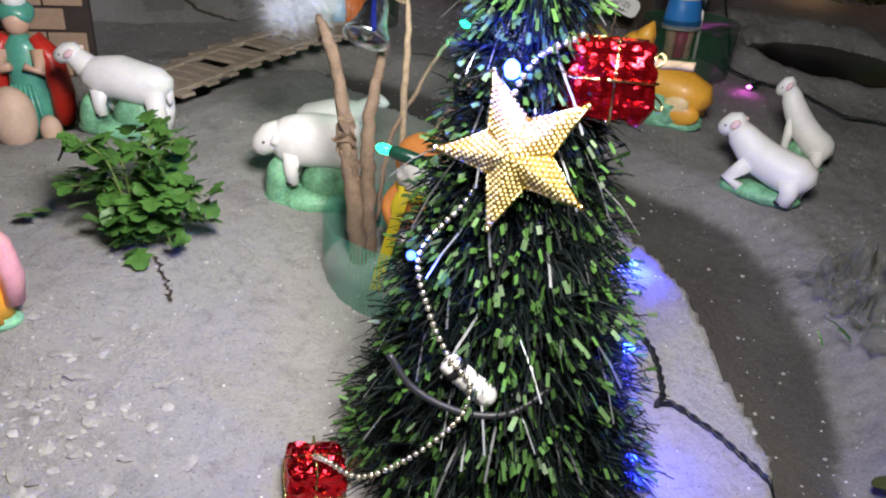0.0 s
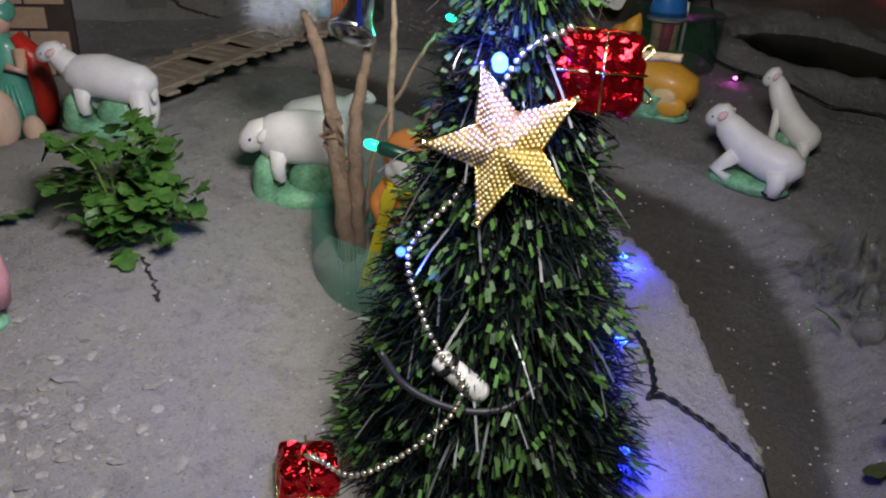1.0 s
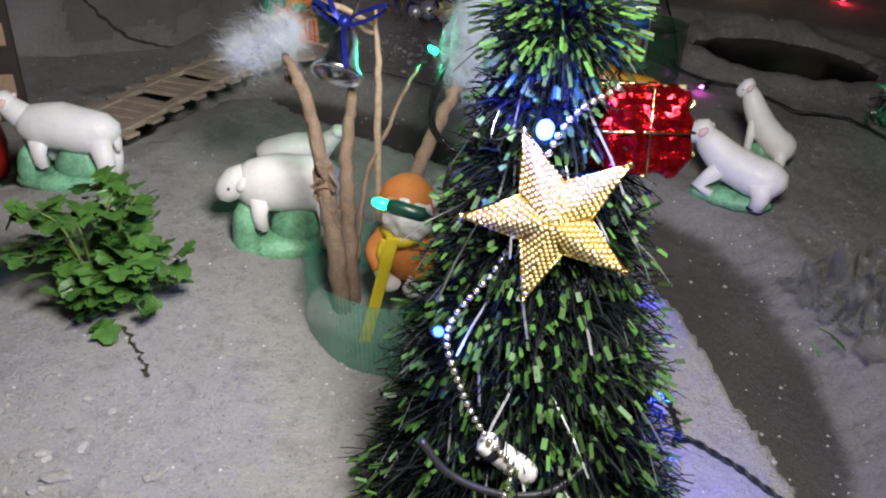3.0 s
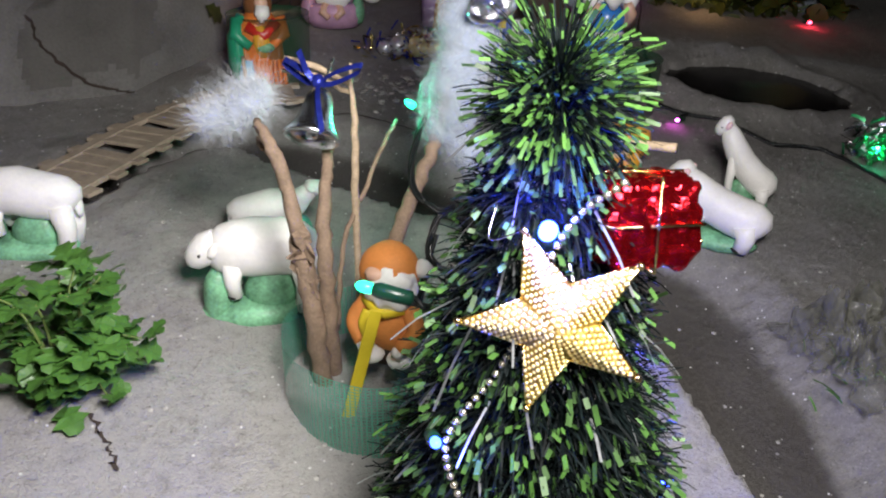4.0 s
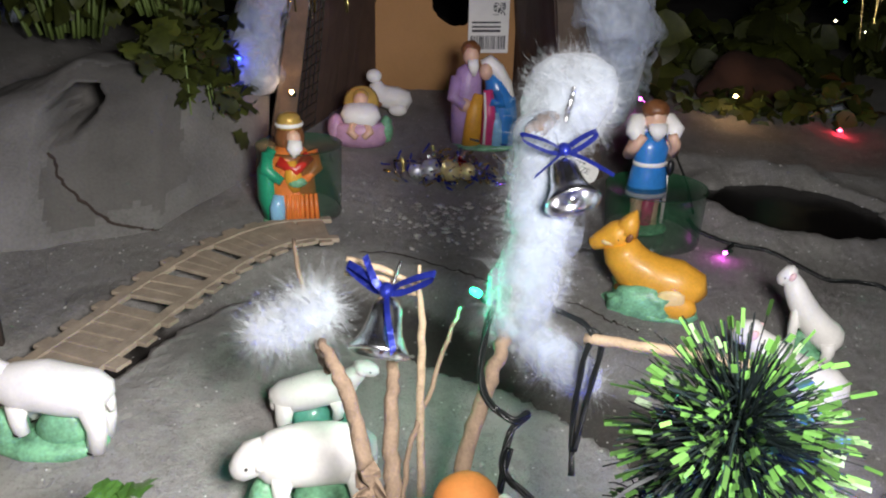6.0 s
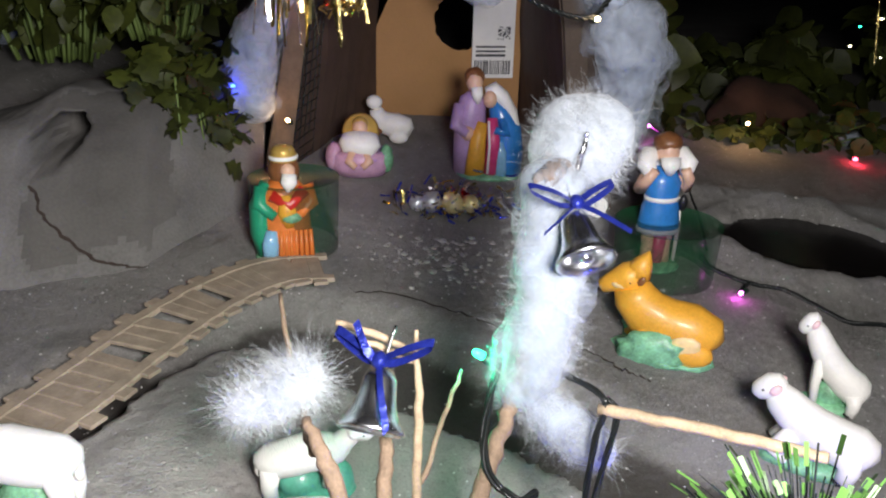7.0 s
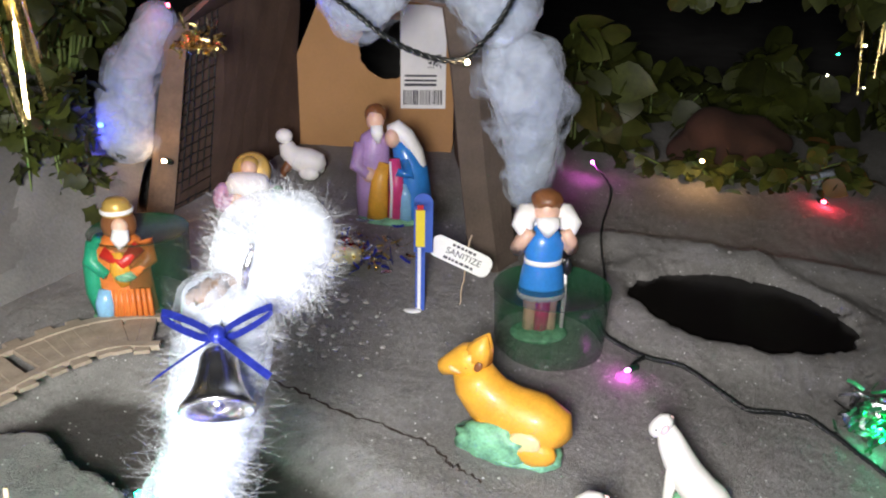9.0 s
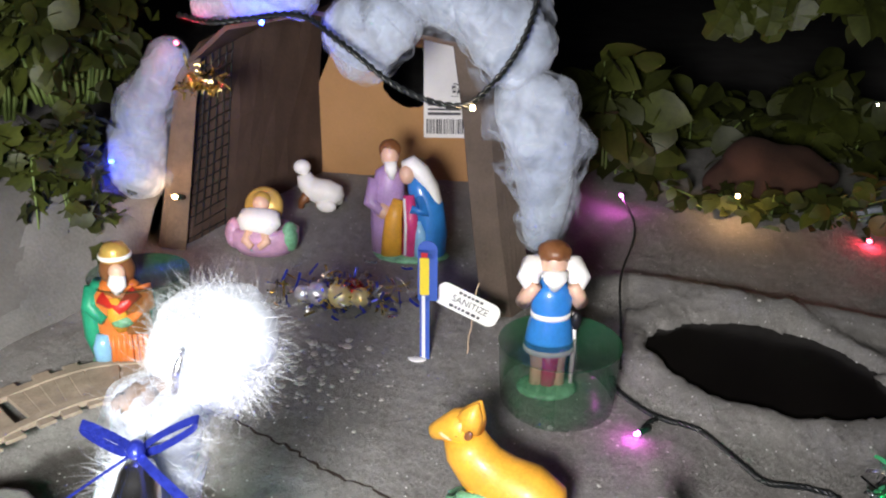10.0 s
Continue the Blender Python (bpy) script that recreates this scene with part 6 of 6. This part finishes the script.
heap = foil_heap((0.066, 1.172, gz(0.066, 1.172)), "heap of silver, blue and gold foil trimming with baubles", 150, (0.030, 0.013, 0.016), [SILVER, RIBBON, GOLD], 0.016)
for x, y, r, m in ((0.0, -0.008, 0.012, BEADGOLD), (-0.026, -0.002, 0.012, SILVERBALL), (0.022, -0.006, 0.010, BEADGOLD), (-0.044, 0.004, 0.009, SILVERBALL), (0.012, 0.010, 0.012, REDFOIL)):
    bm = bmesh.new()
    blob(bm, (x, y - 0.006, r + 0.004), r * 1.1, 0, None, 3, 0.15, 200)
    part("bauble", bm, m, heap)
foil_heap((-0.062, 1.152, 0.318), "crumpled gold foil ornament hanging by the stable", 140, (0.011, 0.009, 0.009), [GOLD], 0.012)
foil_heap((0.580, 0.910, gz(0.580, 0.910) + 0.004), "crumpled green foil flower lit from within", 120, (0.012, 0.012, 0.018), [GREENFOIL, SILVER], 0.018)


def fringe(at, w, n, lengths, label):
    f = thing("tinsel_fringe", at, label, "tinsel fringe", "gold tinsel")
    for mi, (m, share) in enumerate(((GOLD, 1.0), (SILVER, 0.25))):
        bm = bmesh.new()
        for _ in range(int(n * share)):
            p = V((random.uniform(-w, w), random.gauss(0, 0.008), random.uniform(-0.01, 0.05)))
            strip(bm, p, V((random.gauss(0, 0.10), random.gauss(0, 0.10), -1)), V((random.gauss(0, 1), random.gauss(0, 1), 0.1)), random.uniform(*lengths), 0.0024, 0, 0, 4)
        tagged(part("foil_fringe", bm, m, f, smooth=False), kind="stuff")


fringe((-0.092, 0.768, 0.405), 0.030, 60, (0.03, 0.075), "gold foil tinsel fringe hanging from above")
fringe((0.895, 1.60, 0.42), 0.03, 22, (0.08, 0.26), "gold foil tinsel strands hanging in the bush")

cable([(-0.9, 1.1, 0.52), (-0.4, 0.86, 0.47), (-0.07, 0.765, 0.457), (0.3, 0.80, 0.475), (0.9, 1.3, 0.56), (0.95, 1.60, 0.46), (1.1, 1.8, 0.30)], "dark cord strung overhead from bush to bush", 0.0012, 1)

# crumpled clear film lying beside the stream
film_thing = thing("film_bunch", (0.352, 0.560, gz(0.352, 0.560)), "bunch of crumpled clear film and grass beside the stream", "crumpled film")
for k, (cx, cy, half, lift) in enumerate(((-0.008, 0.030, 0.034, 0.010), (0.028, 0.012, 0.040, 0.014), (0.004, -0.022, 0.034, 0.010), (0.046, 0.044, 0.036, 0.012))):
    bm = bmesh.new()
    n = 26
    verts = []
    for j in range(n + 1):
        for i in range(n + 1):
            u, w = 2 * i / n - 1, 2 * j / n - 1
            q = V((u * 1.7 + k * 7, w * 1.7, k * 3.1))
            fold = abs(noise.noise(q * 1.3)) + 0.55 * abs(noise.noise(q * 2.9 + V((5, 0, 0)))) + 0.25 * abs(noise.noise(q * 6.1))
            edge = max(0.0, 1 - 0.75 * (u * u + w * w))
            verts.append(bm.verts.new((cx + half * (u + 0.35 * noise.noise(q * 2.2 + V((0, 9, 0)))), cy + half * (w + 0.35 * noise.noise(q * 2.2 + V((0, 0, 9)))), 0.002 + (lift + 0.050 * fold) * edge)))
    for j in range(n):
        for i in range(n):
            a = j * (n + 1) + i
            bm.faces.new((verts[a], verts[a + 1], verts[a + n + 2], verts[a + n + 1]))
    part("film_fold", bm, CLEAR, film_thing, smooth=False)
bm = bmesh.new()
for _ in range(120):
    strip(bm, V((random.gauss(0.012, 0.025), random.gauss(0.005, 0.028), 0.0)), V((random.gauss(0, 0.6), random.gauss(0, 0.6), 1)), V((random.gauss(0, 1), random.gauss(0, 1), 0)), random.uniform(0.012, 0.028), 0.0016, 0, 0.3, 3)
tagged(part("grass_tuft", bm, LEAF, film_thing, smooth=False), kind="stuff")

# ---- paper signs ----
stand = thing("sanitizer_stand", (0.163, 1.085, gz(0.163, 1.085)), "blue paper cutout of a pedal dispenser with yellow bottle", "paper cutout", turn=-6)
bm = bmesh.new()
slab(bm, pose(0.0, 0, 0.035), (0.010, 0.0014, 0.072), 0, 0.0004)
slab(bm, pose(0.003, 0, 0.095), (0.020, 0.0014, 0.056), 0, 0.0005)
lathe(bm, [(0.010, -0.0007), (0.010, 0.0007)], (0.003, 0, 0.122), 20, 0, 1.0, pose(0, 0, 0, 90, 0, 0))
part("cutout", bm, PAPERBLUE, stand, smooth=False)
bm = bmesh.new()
slab(bm, pose(-0.001, -0.0018, 0.036), (0.0034, 0.0010, 0.074))
part("post_stripe", bm, PAPER, stand, smooth=False)
bm = bmesh.new()
slab(bm, pose(0.0, -0.0018, 0.094), (0.0095, 0.0012, 0.040))
bottle = part("bottle", bm, PAPERYELLOW, stand, smooth=False)
bm = bmesh.new()
slab(bm, pose(0.0, -0.0018, 0.117), (0.0065, 0.0012, 0.005))
part("nozzle", bm, RED, bottle, smooth=False)
bm = bmesh.new()
lathe(bm, [(0.010, 0), (0.0105, 0.001), (0.009, 0.002)], (-0.008, -0.004, 0), 16, 0, 0.6)
part("pedal", bm, PAPER, stand)

sign = new("paper_sign")
sign.empty_display_size = 0.01
sign.matrix_basis = look((0.2065, 1.093, 0.113), (0.215, 1.60, -0.02)) @ pose(0, 0, 0, 0, 0, -25)
tagged(sign, "white paper sign on a pick with printed words", "paper sign")
bm = bmesh.new()
slab(bm, pose(0, 0, 0), (0.070, 0.024, 0.0008), 0)
bmesh.ops.bevel(bm, geom=[e for e in bm.edges if abs(e.verts[0].co.z - e.verts[1].co.z) > 0.0005], offset=0.009, segments=5, affect="EDGES", profile=0.5)
board = part("board", bm, PAPER, sign, smooth=False)
txt = bpy.data.curves.new("sign_text", "FONT")
txt.body, txt.size, txt.align_x, txt.align_y, txt.extrude = "SANITIZE", 0.0098, "CENTER", "CENTER", 0.0001
txt.materials.append(INK)
words = new("sign_words", txt)
words.parent = board
words.location = (0.003, 0, 0.0007)
for y, w in ((0.0078, 0.026), (-0.0078, 0.034)):
    bm = bmesh.new()
    x = -w / 2
    while x < w / 2:
        c = random.uniform(0.002, 0.005)
        slab(bm, pose(x + c / 2, y, 0.0007), (c, 0.0028, 0.0003))
        x += c + 0.0014
    part("print", bm, INK, board, smooth=False)

# ---- plants ----


def leaf_faces(bm, m, ln, wd, lobes=True, mi=0):
    """A lobed or pointed leaf, folded along its midrib."""
    outline = [(0, 0), (0.16, 0.14), (0.50, 0.30), (0.30, 0.42), (0.60, 0.62), (0.34, 0.72), (0.26, 0.94), (0.0, 1.0)] if lobes else [(0, 0), (0.28, 0.12), (0.46, 0.36), (0.42, 0.56), (0.24, 0.80), (0.0, 1.0)]
    mid = [bm.verts.new(m @ V((0, y * ln, 0.10 * ln * math.sin(y * 3.0)))) for _, y in outline]
    for e in (-1, 1):
        side = [mid[0]] + [bm.verts.new(m @ V((e * x * wd, y * ln, 0.10 * ln * math.sin(y * 3.0) + 0.05 * wd))) for x, y in outline[1:-1]] + [mid[-1]]
        for k in range(len(outline) - 1):
            f = [mid[k], mid[k + 1], side[k + 1], side[k]]
            f = list(dict.fromkeys(f))
            if len(f) > 2:
                bm.faces.new(f if e > 0 else f[::-1]).material_index = mi


def sprig(at, label):
    """A low leafy sprig stuck in the sand."""
    s = thing("leafy_sprig", (*at, gz(*at)), label, "leafy sprig")
    shared = []
    for k in range(4):
        bm = bmesh.new()
        leaf_faces(bm, Matrix.Identity(4), 0.0145 + 0.0015 * k, 0.0155, True)
        shared.append(bm)
    meshes = []
    for bm in shared:
        me = bpy.data.meshes.new("leaf")
        bm.to_mesh(me)
        bm.free()
        me.materials.append(LEAF)
        meshes.append(me)
    for k in range(26):
        a = random.uniform(0, math.tau)
        reach = random.uniform(0.018, 0.054)
        tip = V((math.cos(a) * reach * 1.05, math.sin(a) * reach * 0.72 + 0.004, random.uniform(0.004, 0.082)))
        pts = smooth_line([(0.006 * math.cos(a), 0.006 * math.sin(a), -0.004), tip * 0.5 + V((0, 0, 0.018)), tip], 6)
        bm = bmesh.new()
        loft(bm, pts, [0.0011 - 0.0006 * i / 12 for i in range(13)], 6)
        stem = part("stem", bm, STEM, s)
        for j in range(10):
            p = pts[-1 - (j // 2) * 2] + V((random.gauss(0, 1), random.gauss(0, 1), random.gauss(0, 1))) * 0.003
            d = V((tip.x, tip.y, 0)).normalized()
            ang = math.atan2(d.y, d.x) - math.pi / 2 + (0 if j == 0 else random.uniform(0.5, 1.3) * (1 if j % 2 else -1))
            lf = new("leaf", random.choice(meshes))
            lf.parent = stem
            lf.matrix_basis = Matrix.Translation(p) @ Euler((random.gauss(0.1, 0.4), random.gauss(0, 0.35), ang)).to_matrix().to_4x4() @ Matrix.Scale(random.uniform(0.7, 1.25), 4)
    for dx, dy in ((-0.075, -0.002), (-0.068, 0.008)):
        lf = new("leaf", meshes[1])
        lf.parent = s
        lf.matrix_basis = Matrix.Translation((dx, dy, 0.012)) @ Euler((0.1, 0.2, 1.8)).to_matrix().to_4x4()


random.seed(21)
sprig((-0.212, 0.508), "fresh green leafy sprig like parsley stuck in sand")


def bush(at, size, n, label, leaf=0.034, drop=0.0, lobes=False, name="leafy_bush"):
    """A bush of arching stems with leaves all along them."""
    b = thing(name, at, label, "bush", "bushes")
    bm, lm = bmesh.new(), bmesh.new()
    for k in range(n):
        a = random.uniform(0, math.tau)
        tip = V((math.cos(a) * size[0] * random.uniform(0.3, 1), math.sin(a) * size[1] * random.uniform(0.3, 1), size[2] * random.uniform(0.25, 1)))
        root = V((tip.x * 0.35, tip.y * 0.35, 0))
        pts = smooth_line([root, root.lerp(tip, 0.5) + V((0, 0, size[2] * 0.16)), tip + V((0, 0, -drop * size[2] * random.random()))], 7)
        loft(bm, pts, [0.0028 - 0.0020 * i / 14 for i in range(15)], 5)
        for i in range(3, 15):
            for _ in range(random.choice((1, 1, 2))):
                sc = leaf * random.uniform(0.55, 1.25)
                m = Matrix.Translation(pts[i] + V((random.gauss(0, 1), random.gauss(0, 1), random.gauss(0, 1))) * 0.014) @ Euler((random.gauss(-0.7, 0.7), random.gauss(0, 0.5), random.uniform(0, 6.28))).to_matrix().to_4x4()
                leaf_faces(lm, m, sc, sc * 0.85, lobes)
    tagged(part("stem_mass", bm, STEM, b), kind="stuff")
    tagged(part("foliage", lm, BUSHLEAF, b), kind="stuff")


bush((0.44, 1.62, 0.08), (0.11, 0.08, 0.21), 12, "dark green leafy bush in shadow behind the ridge", 0.072, 0, False)
bush((0.63, 1.80, 0.05), (0.15, 0.09, 0.17), 12, "dark green leafy bush in shadow behind the ridge", 0.072, 0, False)
bush((0.90, 1.80, 0.03), (0.18, 0.10, 0.21), 15, "dark green leafy bush hung with tiny lights", 0.074, 0, False)
bush((1.20, 1.80, 0.02), (0.20, 0.12, 0.26), 16, "dark green leafy bush at the edge", 0.074, 0, False)


def overhang():
    """A bough that leans over the plain from outside, its broad leaves hanging."""
    foot = V((1.16, 1.64, gz(1.16, 1.64) - 0.01))
    b = thing("leafy_bough", foot, "broad green leaves hanging from a leaning bough", "bough", "bushes")
    pts = smooth_line([V(p) - foot for p in ((1.16, 1.64, foot.z), (1.10, 1.62, 0.30), (0.95, 1.58, 0.44), (0.74, 1.53, 0.435), (0.56, 1.50, 0.405))], 8)
    bm = bmesh.new()
    loft(bm, pts, [0.009 - 0.0065 * i / (len(pts) - 1) for i in range(len(pts))], 8)
    part("stem", bm, BARK, b)
    for i in range(14, len(pts)):
        for _ in range(2):
            sc = random.uniform(0.055, 0.080)
            bm = bmesh.new()
            at = pts[i] + V((random.gauss(0, 0.012), random.gauss(0, 0.02), random.uniform(-0.022, 0.0)))
            leaf_faces(bm, Matrix.Translation(at) @ Euler((random.gauss(-1.3, 0.25), random.gauss(0, 0.3), random.gauss(3.14, 0.7))).to_matrix().to_4x4(), sc, sc * 0.8, True)
            part("leaf", bm, BUSHLEAF, b, smooth=False)


overhang()
bush((0.67, 1.50, 0.045), (0.24, 0.03, 0.075), 18, "dark green leafy bush far in the dark")
bush((-0.30, 1.36, 0.26), (0.13, 0.10, 0.24), 40, "leafy bush arching over the cave", 0.036, 0.3)
bush((-0.46, 1.44, 0.22), (0.17, 0.12, 0.30), 40, "leafy bush arching over the hill", 0.036, 0.3)
bush((-0.26, 1.20, 0.215), (0.10, 0.08, 0.06), 16, "lobed leaves hanging over the cave mouth", 0.034, 1.6, True)
bush((-0.23, 1.21, 0.15), (0.04, 0.03, 0.07), 10, "yellow green creeper beside the stable", 0.022, 0.6, True)
bush((0.79, 1.33, 0.36), (0.14, 0.06, 0.10), 18, "broad leaves overhanging from a dark branch", 0.06, 0.3, name="overhanging_branch")
bush((-0.56, 1.70, 0.20), (0.2, 0.1, 0.18), 24, "dark leafy bush far in the dark")
bush((0.292, 0.362, gz(0.292, 0.362)), (0.03, 0.012, 0.012), 2, "small green leaf sprig lying by the stream", 0.018, 0.2, name="leaf_sprig")
